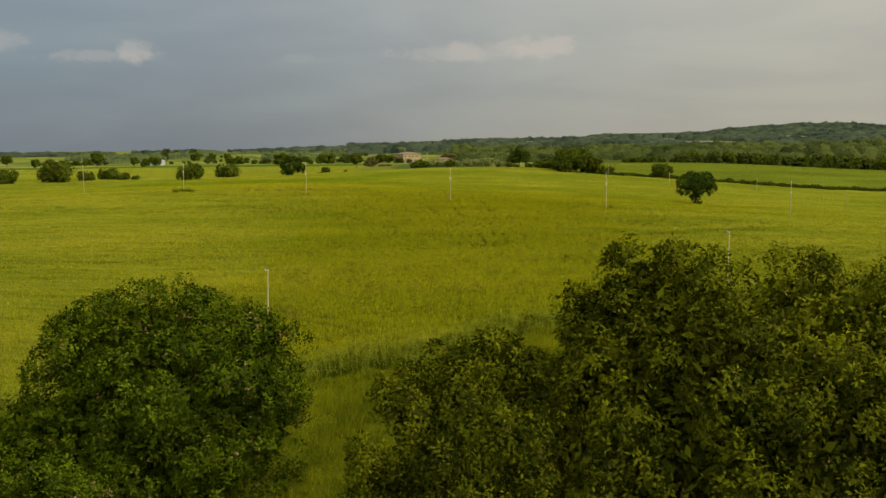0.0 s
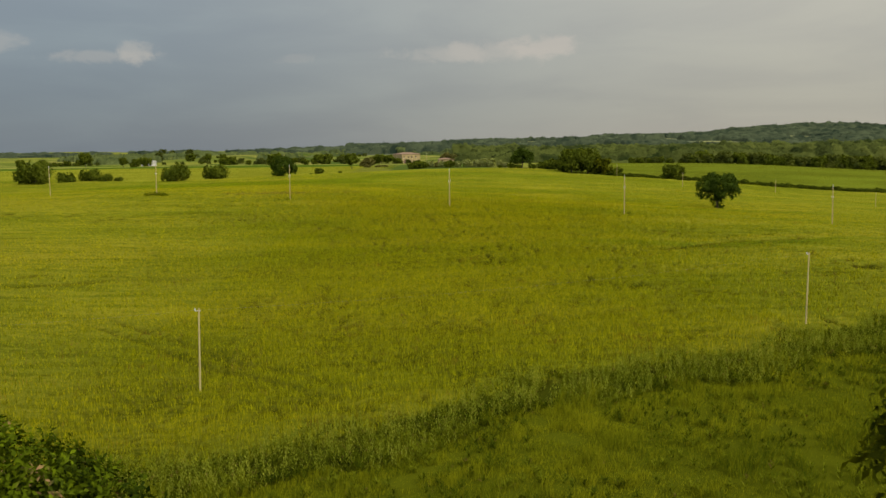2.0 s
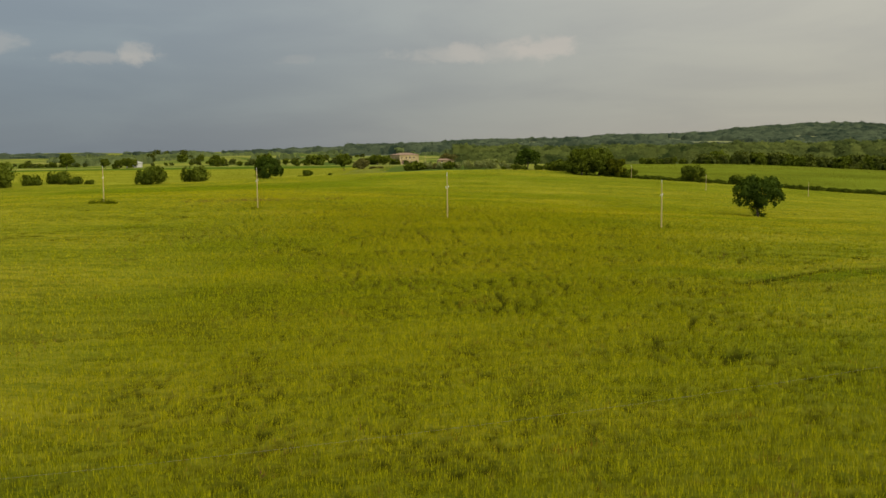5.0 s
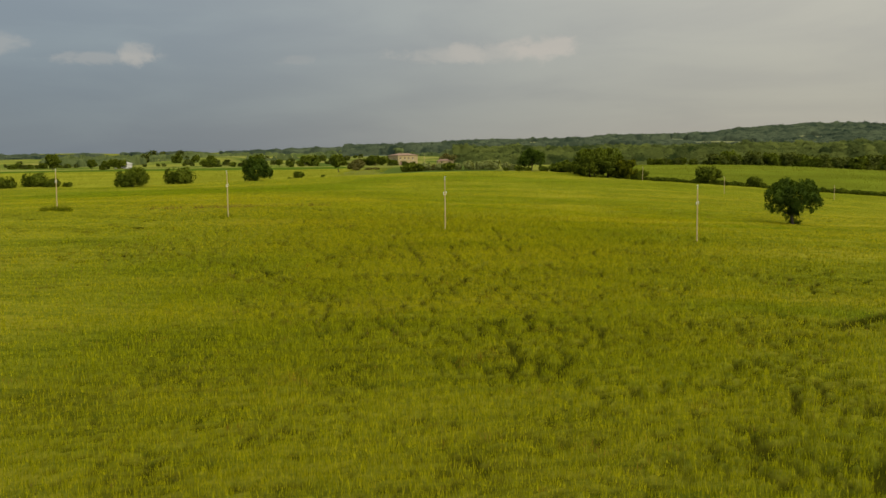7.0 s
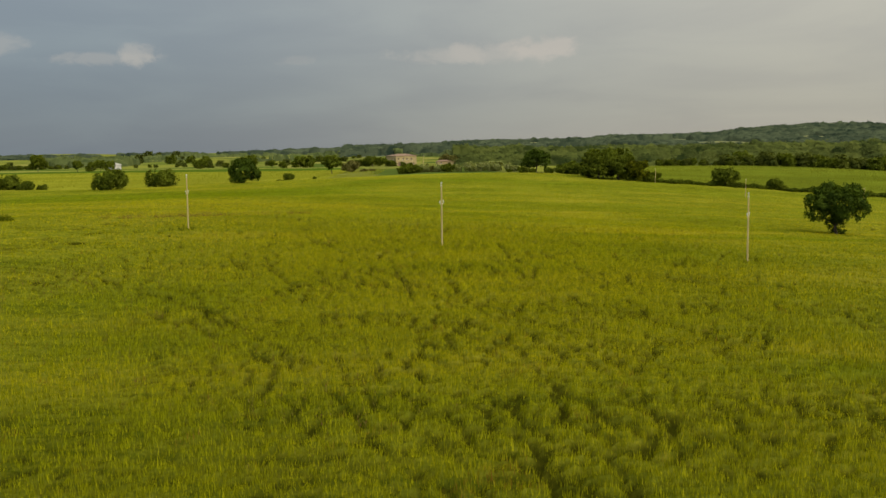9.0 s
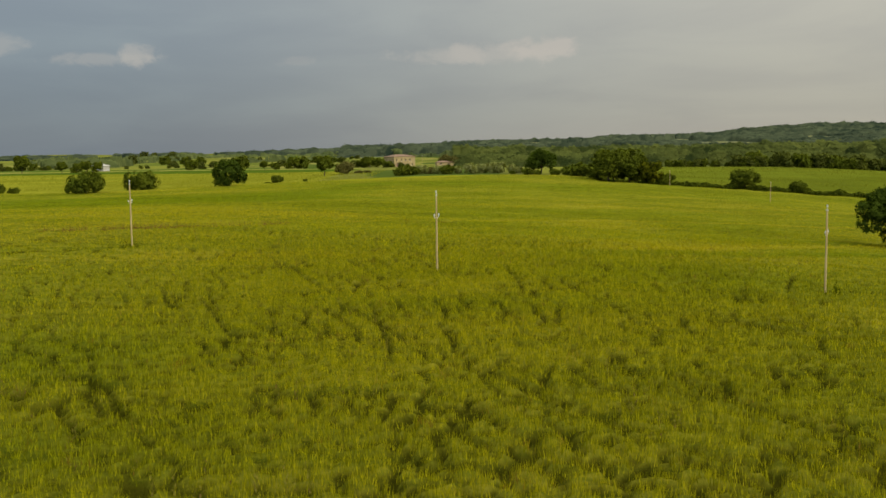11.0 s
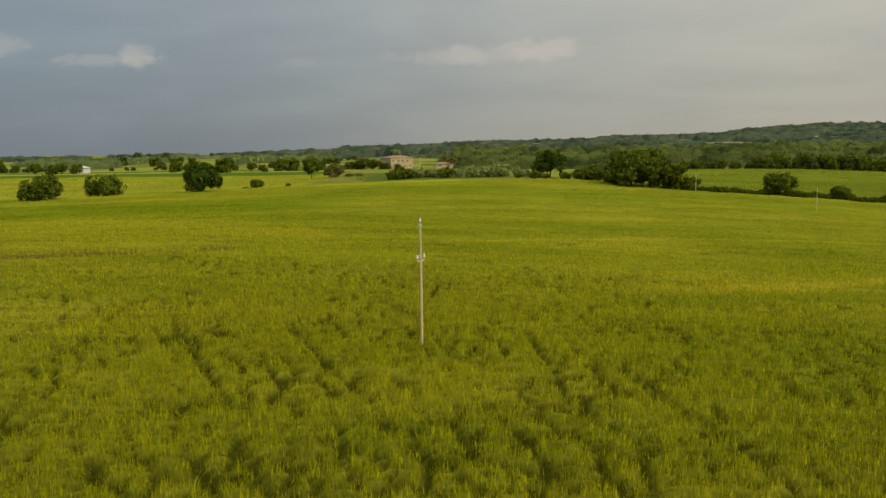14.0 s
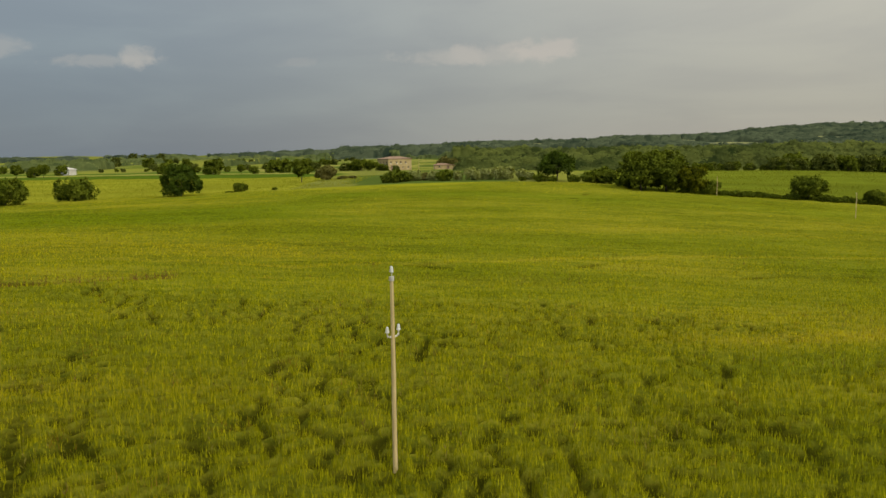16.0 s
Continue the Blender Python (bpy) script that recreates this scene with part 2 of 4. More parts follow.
# the wide field's near edge, a strip of weeds
def edge(x):
    x = np.asarray(x, float)
    return 81.0 + 0.68 * (x + 15) - 0.12 * np.maximum(x - 2, 0) + 1.2 * np.sin(x * 0.21)


# where each kind of land lies
def hedge_line(x):
    return 498 - 0.085 * (np.asarray(x, float) - 60)


def near_line(x, y, a, c, half):
    """1 on the straight line from a to c, falling to 0 at half metres from it and past its ends."""
    x, y = np.asarray(x, float), np.asarray(y, float)
    ux, uy = c[0] - a[0], c[1] - a[1]
    long = math.hypot(ux, uy)
    s = ((x - a[0]) * ux + (y - a[1]) * uy) / long
    d = ((x - a[0]) * uy - (y - a[1]) * ux) / long + 0.9 * (wander(x, y, 7, 28) - 0.5)
    return (1 - ramp(np.abs(d), 0.4 * half, half)) * ramp(s, -6, 4) * (1 - ramp(s, long - 4, long + 6))


# wheel tracks and thin strips in the crop: ends, half width, how much of the crop is missing
TRACKS = (((-34, 137), (-58, 194), 0.45, 0.34), ((-36.2, 137), (-60.2, 194), 0.45, 0.34), ((-10, 93), (-38, 120), 0.5, 0.55), ((-9, 95.5), (-37, 122.5), 0.5, 0.55),
          ((-62, 288), (-33, 304), 1.6, 0.5), ((26, 176), (31, 169.5), 1.0, 0.75), ((31, 169.5), (45, 181), 1.5, 0.8), ((45, 181), (72, 193), 1.2, 0.65), ((72, 193), (104, 210), 1.0, 0.5),
          ((-22, 128), (-60, 136), 0.8, 0.25), ((12, 202), (19.5, 186), 0.5, 0.85), ((48, 238), (72, 240), 1.4, 0.4), ((-46, 190), (-38, 193.5), 0.9, 0.6), ((-38, 144), (-30, 146), 0.7, 0.6))
# narrow seams where the crop has parted
SEAMS = ((1, 203, 6, 192), (-24.5, 227, -18, 212), (-23, 254, -13, 230), (6, 207.5, 11, 199), (-20.5, 246, -14.5, 235), (-11.7, 246.5, -7.4, 236), (-7.4, 236, -5.5, 231),
         (4.1, 250.4, 5.3, 238.7), (5.3, 238.7, 5.4, 232), (-30, 233, -24.5, 221), (-20.8, 212, -17.6, 206), (-11.2, 225.6, -7.3, 216), (-2.3, 214.6, -0.9, 206), (-8, 265, -4, 254),
         (4, 180, 6.4, 170), (8.8, 174, 10.5, 165), (9.4, 238, 14, 217), (-8, 223, -5, 205), (23, 197.4, 25.5, 190.6), (31.9, 198, 33, 188), (18.6, 248, 19.4, 241))


# far limit of the lodged, tufted part of the crop
ROUGH_X, ROUGH_Y = (-120, -75, -45, -12, 6, 26, 51, 100, 160), (268, 282, 297, 292, 290, 282, 268, 252, 240)


def rough(x, y):
    """1 where the crop is lodged and tufted, towards 0 where it stands even."""
    far = np.interp(x, ROUGH_X, ROUGH_Y) + 8 * (wander(x, y, 9, 29) - 0.5)
    k = 1 - ramp(y, far - 3, far + 7)
    start = 160 - 1.5 * np.clip(x, -40, 36) + 26 * (wander(x, y, 24, 30) - 0.5)
    return k * (0.40 + 0.60 * ramp(y, start - 30, start + 22)) * (1 - 0.5 * ramp(np.abs(x), 50, 110))


def cells(u, v, seed):
    """Distances to the nearest and the second nearest of points strewn one to a unit square."""
    i, j = np.floor(u).astype(np.int64), np.floor(v).astype(np.int64)
    one, two = np.full(np.shape(u), 9.0), np.full(np.shape(u), 9.0)
    for a in (-1, 0, 1):
        for c in (-1, 0, 1):
            d = np.hypot(u - i - a - lattice(i + a, j + c, seed), v - j - c - lattice(i + a, j + c, seed + 1))
            two = np.minimum(two, np.maximum(one, d))
            one = np.minimum(one, d)
    return one, two


def thinness(x, y):
    """0 where the crop stands closed, towards 1 in tracks, strips and lodged seams."""
    k = rough(x, y)
    across, along = 0.9 * x + 0.42 * y, -0.42 * x + 0.9 * y
    across = across + 1.9 * (wander(x, y, 4.5, 25) - 0.5) + 0.5 * (wander(x, y, 1.3, 16) - 0.5)
    one, two = cells(across / 2.1, along / 4.6, 81)
    seam = (1 - ramp(two - one, 0.05, 0.19)) * (0.15 + 0.75 * ramp(wander(x, y, 5.0, 24), 0.3, 0.62)) * ramp(k, 0.25, 0.75)
    lines = np.abs(wander(0.10 * x + 0.02 * y, y - 0.22 * x, 3.6, 26) - 0.5)
    streak = (1 - ramp(lines, 0.004, 0.05)) * ramp(wander(x, y, 13, 27), 0.45, 0.7)
    t = np.maximum(0.95 * seam, (0.62 - 0.30 * k) * streak)
    for a, c, half, m in TRACKS:
        t = np.maximum(t, m * near_line(x, y, a, c, half))
    for x0, y0, x1, y1 in SEAMS:
        t = np.maximum(t, 0.75 * near_line(x, y, (x0, y0), (x1, y1), 0.32))
    return t


def tufts(x, y):
    """0 in the hollows between tufts, 1 on their crowns."""
    k = rough(x, y)
    wx, wy = x + 0.5 * wander(x, y, 1.1, 19), y + 0.5 * wander(x, y, 1.2, 20)
    dome = 1 - np.clip(cells((0.9 * wx + 0.42 * wy) / 0.72, (-0.42 * wx + 0.9 * wy) / 1.0, 21)[0] / 0.85, 0, 1) ** 1.5
    fine, broad = wander(x, y, 0.38, 22), wander(x, 0.7 * y, 4.0, 18)
    lumpy = 0.66 * dome + 0.26 * fine + 0.10 * broad
    even = 0.52 + 0.20 * (dome - 0.45) + 0.34 * (fine - 0.5) + 0.34 * (broad - 0.5)
    return np.clip(k * lumpy + (1 - k) * even, 0, 1)


def crop_height(x, y, tuft=None, thin_or_shaded=None):
    """Standing height of the crop: tufted and uneven, lower at its edge, in tracks and in lodged seams."""
    tuft, thin_or_shaded = tufts(x, y) if tuft is None else tuft, thinness(x, y) if thin_or_shaded is None else thin_or_shaded
    c = wander(x + 0.35 * y, y, 11.0, 23)
    return (0.20 + 0.66 * tuft + 0.20 * c) * (1 - 0.85 * thin_or_shaded) * (0.35 + 0.65 * ramp(y - edge(x), 0, 5))


# bands of riper, paler crop (+), of greener crop and of painted shade (-): points of a line, half width, how much
BANDS = ((((-46, 322), (-20, 316), (4, 330), (31, 346), (66, 357), (120, 366)), 2.2, 0.42), (((20, 277), (45, 291), (66, 308), (110, 328)), 3.6, 0.42),
         # first one here: shade below the pale crest, put into the crop's tone
         (((15, 267), (45, 280), (70, 293), (110, 312)), 5.0, -0.26), (((-80, 330), (-50, 336), (-22, 330)), 14.0, 0.20),
         (((-150, 420), (-90, 412), (-55, 420), (-30, 445)), 42.0, -0.36), (((-14, 462), (10, 466), (40, 462)), 13.0, -0.30),
         (((-10, 372), (40, 388), (95, 392)), 7.0, 0.22), (((55, 430), (90, 420)), 12.0, 0.15), (((24, 178), (40, 172), (66, 190), (100, 204)), 3.2, -0.35),
         (((20, 186), (40, 181), (66, 199), (100, 212)), 3.0, 0.25))


def ripeness(x, y):
    """How pale and yellow the crop is, about 0.5 on the whole."""
    x, y = np.asarray(x, float), np.asarray(y, float)
    r = 0.48 + 0.34 * (wander(0.3 * x, y - 0.15 * x, 9, 12) - 0.5) + 0.30 * (wander(x, y, 28, 13) - 0.5) + 0.08 * ramp(y, 235, 280) - 0.24 * ramp(y, 290, 370)
    for line, half, k in BANDS:
        px, py = zip(*line)
        off = np.abs(y - np.interp(x, px, py) + 1.6 * half * 0.4 * (wander(x, y, 3 * half + 4, 14) - 0.5))
        r = r + k * (1 - ramp(off, 0.35 * half, half)) * ramp(x, px[0] - 12, px[0] + 8) * (1 - ramp(x, px[-1] - 8, px[-1] + 12))
    return np.clip(r, 0, 1)


def mesh_object(name, verts, faces, material, smooth=False):
    me = bpy.data.meshes.new(name)
    verts, faces = np.asarray(verts, np.float32), np.asarray(faces, np.int32)
    k = faces.shape[1]
    me.vertices.add(len(verts))
    me.vertices.foreach_set("co", verts.ravel())
    me.loops.add(faces.size)
    me.loops.foreach_set("vertex_index", faces.ravel())
    me.polygons.add(len(faces))
    me.polygons.foreach_set("loop_start", np.arange(0, faces.size, k, dtype=np.int32))
    me.update(calc_edges=True)
    if smooth:
        me.polygons.foreach_set("use_smooth", np.ones(len(faces), bool))
    me.materials.append(material)
    return me


def spread(stops):
    out = []
    for a, b, step in stops:
        out += list(np.arange(a, b, step))
    return np.array(out)


def ground_material():
    m = bpy.data.materials.new("farmland_soil_and_sward")
    m.use_nodes = True
    n = Nodes(m.node_tree)
    where = n.add("ShaderNodeTexCoord").outputs["Object"]
    kind = n.add("ShaderNodeAttribute")
    kind.attribute_name = "sward"
    big, mid, fine = n.noise(where, 0.03, 4), n.noise(where, 0.35, 5, 0.6), n.noise(where, 3.0, 5, 0.7)
    tone = n.mix(big, (0.80, 0.80, 0.80), (1.2, 1.2, 1.2))
    tone = n.mix(1.0, tone, n.mix(mid, (0.72, 0.72, 0.72), (1.28, 1.28, 1.28)), "MULTIPLY")
    tone = n.mix(1.0, tone, n.mix(fine, (0.7, 0.7, 0.7), (1.3, 1.3, 1.3)), "MULTIPLY")
    p = n.add("ShaderNodeBsdfDiffuse", Roughness=0.5)
    n.link(n.mix(1.0, kind.outputs["Color"], tone, "MULTIPLY"), p.inputs["Color"])
    b = n.add("ShaderNodeBump", Strength=0.7, Distance=0.3)
    n.link(n.math("ADD", mid, n.math("MULTIPLY", fine, 0.4)), b.inputs["Height"])
    n.link(b.outputs[0], p.inputs["Normal"])
    out = n.add("ShaderNodeOutputMaterial")
    n.link(p.outputs[0], out.inputs[0])
    return m


def sward(x, y):
    """Colour of the land by its use: standing crop, meadow, other fields, woodland floor. Darker in a strip along the
    crop's near edge.
    """
    c = np.empty((*x.shape, 3))
    c[:] = (0.16, 0.165, 0.010)
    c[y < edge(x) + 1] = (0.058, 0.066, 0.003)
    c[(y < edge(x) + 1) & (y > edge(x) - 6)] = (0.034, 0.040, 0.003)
    far = y > 533
    patch = np.floor(wander(x + 0.2 * y, 0.36 * y - 0.2 * x, 95, 31) * 9.0).astype(int) % 5
    tones = np.array([(0.14, 0.15, 0.024), (0.085, 0.108, 0.018), (0.16, 0.16, 0.036), (0.055, 0.080, 0.014), (0.12, 0.13, 0.026)])
    c[far] = tones[patch[far]]
    pale = (y > 510) & (y < 734) & (x < -60)
    c[pale] = np.array((0.160, 0.168, 0.014)) * (0.82 + 0.36 * wander(0.25 * x, y, 14, 38)[pale])[:, None]
    slope = y + 0.35 * x
    c[(slope > 625) & (slope < 690) & (x < -60) & (y > 640)] = (0.050, 0.082, 0.008)
    c[(slope > 690) & (slope < 725) & (x < -60)] = (0.165, 0.172, 0.035)
    c[(slope > 760) & (slope < 840) & (x < -110)] = (0.055, 0.088, 0.009)
    beyond = (y > hedge_line(x) + 3) & (y < 692) & (x > 55)
    c[beyond] = np.array((0.098, 0.120, 0.010)) * (0.75 + 0.5 * wander(0.22 * x, y - 0.1 * x, 11, 39)[beyond])[:, None]
    hill = (y > 1550) & (x / np.maximum(y, 1) > -0.1)
    c[hill] = (0.085, 0.100, 0.062)
    clear = hill & (wander(x, y / 1.5, 110, 33) > 0.72)
    c[clear] = (0.17, 0.17, 0.07)
    return c


def crowns(x, y, size):
    """Rounded tree tops packed side by side, 0 in the gaps and 1 at their tops, with a random tone for each."""
    u, v = np.asarray(x, float) / size, np.asarray(y, float) / size
    i, j = np.floor(u).astype(np.int64), np.floor(v).astype(np.int64)
    best, tone = np.zeros(u.shape), np.zeros(u.shape)
    for a in (-1, 0, 1):
        for c in (-1, 0, 1):
            px, py = i + a + lattice(i + a, j + c, 71), j + c + lattice(i + a, j + c, 72)
            reach = 0.6 + 0.5 * lattice(i + a, j + c, 73)
            d = np.hypot(u - px, v - py) / reach
            top = np.sqrt(np.clip(1 - d * d, 0, 1)) * reach
            tone = np.where(top > best, lattice(i + a, j + c, 77), tone)
            best = np.maximum(best, top)
    return best, tone


def build_ground():
    xs = spread(((-3600, -1000, 60), (-1000, -360, 14), (-360, -90, 5), (-90, 90, 2.8), (90, 360, 5), (360, 1000, 14), (1000, 3600, 60)))
    ys = spread(((-900, -60, 40), (-60, 10, 5), (10, 100, 2.6), (100, 520, 5.0), (520, 1080, 8), (1080, 2300, 24), (2300, 4300, 34), (4300, 4990, 90)))
    gx, gy = np.meshgrid(xs, ys)
    gz = land(gx, gy) + 0.25 * (wander(gx, gy, 4.0, 2) - 0.5) + 0.12 * (wander(gx, gy, 1.7, 3) - 0.5)
    w = len(xs)
    i = (np.arange(len(ys) - 1)[:, None] * w + np.arange(w - 1)[None]).ravel()
    faces = np.stack([i, i + 1, i + w + 1, i + w], 1)
    me = mesh_object("ground", np.stack([gx, gy, gz], -1).reshape(-1, 3), faces, ground_material(), True)
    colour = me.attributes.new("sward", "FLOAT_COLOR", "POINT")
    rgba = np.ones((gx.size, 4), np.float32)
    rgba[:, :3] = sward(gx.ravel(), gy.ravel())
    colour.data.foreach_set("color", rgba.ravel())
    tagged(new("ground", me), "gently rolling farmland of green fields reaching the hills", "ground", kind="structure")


build_ground()


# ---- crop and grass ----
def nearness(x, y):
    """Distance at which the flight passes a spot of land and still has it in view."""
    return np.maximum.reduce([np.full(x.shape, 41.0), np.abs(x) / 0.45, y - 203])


class CropMap:
    """Height, slopes, tufts, gaps and painted gap shade of the crop on a fine grid, read off between its points."""

    def __init__(self, x0, x1, y0, y1, step):
        self.origin, self.step = (x0, y0), step
        gx, gy = np.meshgrid(np.arange(x0, x1 + step, step), np.arange(y0, y1 + step, step))
        tuft, thin_or_shaded = tufts(gx, gy), thinness(gx, gy)
        top = crop_height(gx, gy, tuft, thin_or_shaded)
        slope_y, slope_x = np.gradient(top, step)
        # gap: thin crop plus painted shade between tufts, fading away from the flight
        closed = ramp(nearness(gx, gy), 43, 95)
        gap = np.clip(np.maximum(thin_or_shaded, (0.42 + 1.2 * (0.55 - tuft)) * (1 - 0.85 * closed)), 0, 1)
        self.layers = np.stack([top, slope_x, slope_y, tuft, thin_or_shaded, gap, ripeness(gx, gy)], -1).astype(np.float32)

    def at(self, x, y):
        rows, columns = self.layers.shape[:2]
        u, v = (x - self.origin[0]) / self.step, (y - self.origin[1]) / self.step
        i, j = np.clip(u.astype(int), 0, columns - 2), np.clip(v.astype(int), 0, rows - 2)
        u, v = np.clip(u - i, 0, 1)[:, None], np.clip(v - j, 0, 1)[:, None]
        near, far = self.layers[j, i] * (1 - u) + self.layers[j, i + 1] * u, self.layers[j + 1, i] * (1 - u) + self.layers[j + 1, i + 1] * u
        return near * (1 - v) + far * v


FINE = (-58, 58, 62, 300)
CROP_MAPS = CropMap(*FINE, 0.2), CropMap(-256, 228, 60, 536, 0.7)


def crop_at(x, y):
    """Rows of height, slopes, tuft, thinness, gap with its painted shade, and ripeness of the crop at each spot."""
    inside = (x > FINE[0]) & (x < FINE[1]) & (y > FINE[2]) & (y < FINE[3])
    out = CROP_MAPS[1].at(x, y)
    out[inside] = CROP_MAPS[0].at(x[inside], y[inside])
    return out


def blades(name, box, keep, tall, thick, per_m2, material, seed, lean=0.25, wide=0.0014, crop_top=None):
    """Blades or tufts strewn over a box of land, thinner on the ground and broader where they stay far from the flight."""
    rng = np.random.default_rng(seed)
    x0, x1, y0, y1 = box
    spots = []
    for a in np.arange(x0, x1, 10):
        for b in np.arange(y0, y1, 10):
            d = float(nearness(np.array(a + 5.0), np.array(b + 5.0)))
            count = rng.poisson(per_m2 * 100 * (41.0 / d) ** 1.65)
            spots.append(np.stack([a + 10 * rng.random(count), b + 10 * rng.random(count)], 1))
    p = np.concatenate(spots)
    p = p[keep(p[:, 0], p[:, 1])]
    x, y = p.T
    d = nearness(x, y)
    if crop_top is None:
        h, z = tall(x, y), land(x, y)
    else:
        # fewer plants in seams and hollows, standing on the closed canopy
        state = crop_at(x, y)
        stay = rng.random(len(x)) > np.clip((0.88 - 1.25 * state[:, 3]) * np.clip(75 / d, 0.1, 1) + 1.1 * state[:, 4], 0, 0.97)
        x, y, d, state = x[stay], y[stay], d[stay], state[stay]
        h, z = tall(state[:, 3], y) * np.minimum(1, (60 / d) ** 0.5), land(x, y) + state[:, 0] + crop_top
    h = h * (0.6 + 0.8 * rng.random(len(x)))
    turn = (rng.random(len(x)) - 0.5) * np.pi
    wdt = wide * 41 * (d / 41) ** 0.78 * (0.6 + 0.8 * rng.random(len(x))) * thick
    side = np.stack([np.cos(turn), np.sin(turn), 0 * turn], 1) * wdt[:, None]
    bend = rng.normal(0, lean, (len(x), 2)) * h[:, None]
    base = np.stack([x, y, z - 0.08], 1)
    tip = base + np.concatenate([bend, h[:, None]], 1)
    verts = np.stack([base - 0.62 * side, base + 0.62 * side, tip], 1).reshape(-1, 3)
    faces = np.arange(len(x))[:, None] * 3 + (0, 1, 2)
    me = mesh_object(name, verts, faces, material, True)
    up = np.stack([0.5 * np.sin(turn) + bend[:, 0], -0.4 * np.cos(turn) + bend[:, 1], np.full(len(x), 0.55)], 1)
    if crop_top is not None:
        up[:, :2] -= 0.85 * np.clip(state[:, 1:3], -1.4, 1.4)
    up /= np.linalg.norm(up, axis=1, keepdims=True)
    me.normals_split_custom_set_from_vertices(np.repeat(up, 3, 0))
    if crop_top is not None:
        me.attributes.new("ripe", "FLOAT", "POINT").data.foreach_set("value", state[:, 6].repeat(3).astype(np.float32))
    return new(name, me)


def in_crop(x, y):
    left_end = y < 514 + 10 * np.sin(x * 0.05)
    return (y > edge(x)) & left_end & ((x < 50) | (y < hedge_line(x) - 7))


def canopy_material(name, dark, light, brown):
    """The closed top of standing crop: mottled, finely streaked, browner in patches, painted dark where it is thin and
    in shaded hollows.
    """
    m = bpy.data.materials.new(name)
    m.use_nodes = True
    n = Nodes(m.node_tree)
    where = n.add("ShaderNodeTexCoord").outputs["Object"]
    big, mid = n.noise(n.scaled(where, (0.5, 1.5, 1)), 0.035, 4), n.noise(where, 0.45, 4, 0.6)
    fine = n.noise(n.scaled(where, (1.0, 0.6, 0.35)), 5.0, 6, 0.72)
    colour = n.mix(n.math("ADD", n.math("MULTIPLY", n.span(big, 0.32, 0.68), 0.5), n.math("MULTIPLY", n.span(fine, 0.35, 0.65), 0.5)), dark, light)
    colour = n.mix(n.math("MULTIPLY", n.span(mid, 0.62, 0.74), 0.35), colour, brown)
    lines = n.noise(n.scaled(where, (0.10, 0.75, 0.3)), 1.0, 6, 0.72, 0.5)
    colour = n.mix(1.0, colour, n.mix(n.span(lines, 0.32, 0.62), (0.58, 0.66, 0.6), (1.12, 1.08, 1.05)), "MULTIPLY")
    ripe = n.add("ShaderNodeAttribute")
    ripe.attribute_name = "ripe"
    colour = n.mix(1.0, colour, n.mix(ripe.outputs["Fac"], RIPE[0], RIPE[1]), "MULTIPLY")
    thin_or_shaded = n.add("ShaderNodeAttribute")
    thin_or_shaded.attribute_name = "thin_or_shaded"
    # thin spots and the shade between tufts, both put in as a near-black tone
    colour = n.mix(n.span(thin_or_shaded.outputs["Fac"], 0.15, 0.75, 0.0, 0.85), colour, (0.022, 0.023, 0.002))
    d, t = n.add("ShaderNodeBsdfDiffuse"), n.add("ShaderNodeBump", Strength=1.0, Distance=0.4)
    n.link(colour, d.inputs["Color"])
    n.link(fine, t.inputs["Height"])
    n.link(t.outputs[0], d.inputs["Normal"])
    out = n.add("ShaderNodeOutputMaterial")
    n.link(d.outputs[0], out.inputs[0])
    return m


def canopy(name, xs, ys, keep, material):
    """The crop's upper surface as one uneven sheet whose sides reach the ground."""
    gx, gy = np.meshgrid(xs, ys)
    inside = keep(gx, gy)
    state = crop_at(gx.ravel(), gy.ravel())
    gz = land(gx, gy) + np.where(inside, state[:, 0].reshape(gx.shape), -0.3)
    w = len(xs)
    i = (np.arange(len(ys) - 1)[:, None] * w + np.arange(w - 1)[None]).ravel()
    faces = np.stack([i, i + 1, i + w + 1, i + w], 1)
    faces = faces[inside.ravel()[faces].any(1)]
    used, faces = np.unique(faces, return_inverse=True)
    verts = np.stack([gx, gy, gz], -1).reshape(-1, 3)[used]
    me = mesh_object(name, verts, faces.reshape(-1, 4), material, True)
    me.attributes.new("thin_or_shaded", "FLOAT", "POINT").data.foreach_set("value", state[used, 5].astype(np.float32))
    me.attributes.new("ripe", "FLOAT", "POINT").data.foreach_set("value", state[used, 6].astype(np.float32))
    return new(name, me)


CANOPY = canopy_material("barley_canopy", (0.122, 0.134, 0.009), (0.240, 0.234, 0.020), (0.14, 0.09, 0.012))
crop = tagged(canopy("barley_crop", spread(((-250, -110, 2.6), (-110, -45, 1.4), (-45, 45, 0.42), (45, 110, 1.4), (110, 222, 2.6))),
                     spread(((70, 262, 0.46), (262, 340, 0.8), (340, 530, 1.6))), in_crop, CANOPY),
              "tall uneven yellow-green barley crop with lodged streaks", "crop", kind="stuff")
blades("leaf_blades", (-250, 220, 60, 530), in_crop, lambda tuft, y: 0.28 + 0.30 * tuft, 0.62, 46, CROP, 11, 0.20, crop_top=-0.04).parent = crop
blades("ears", (-250, 220, 60, 530), in_crop, lambda tuft, y: 0.24 + 0.26 * tuft, 0.40, 29, EARS, 14, 0.16, crop_top=0.10).parent = crop
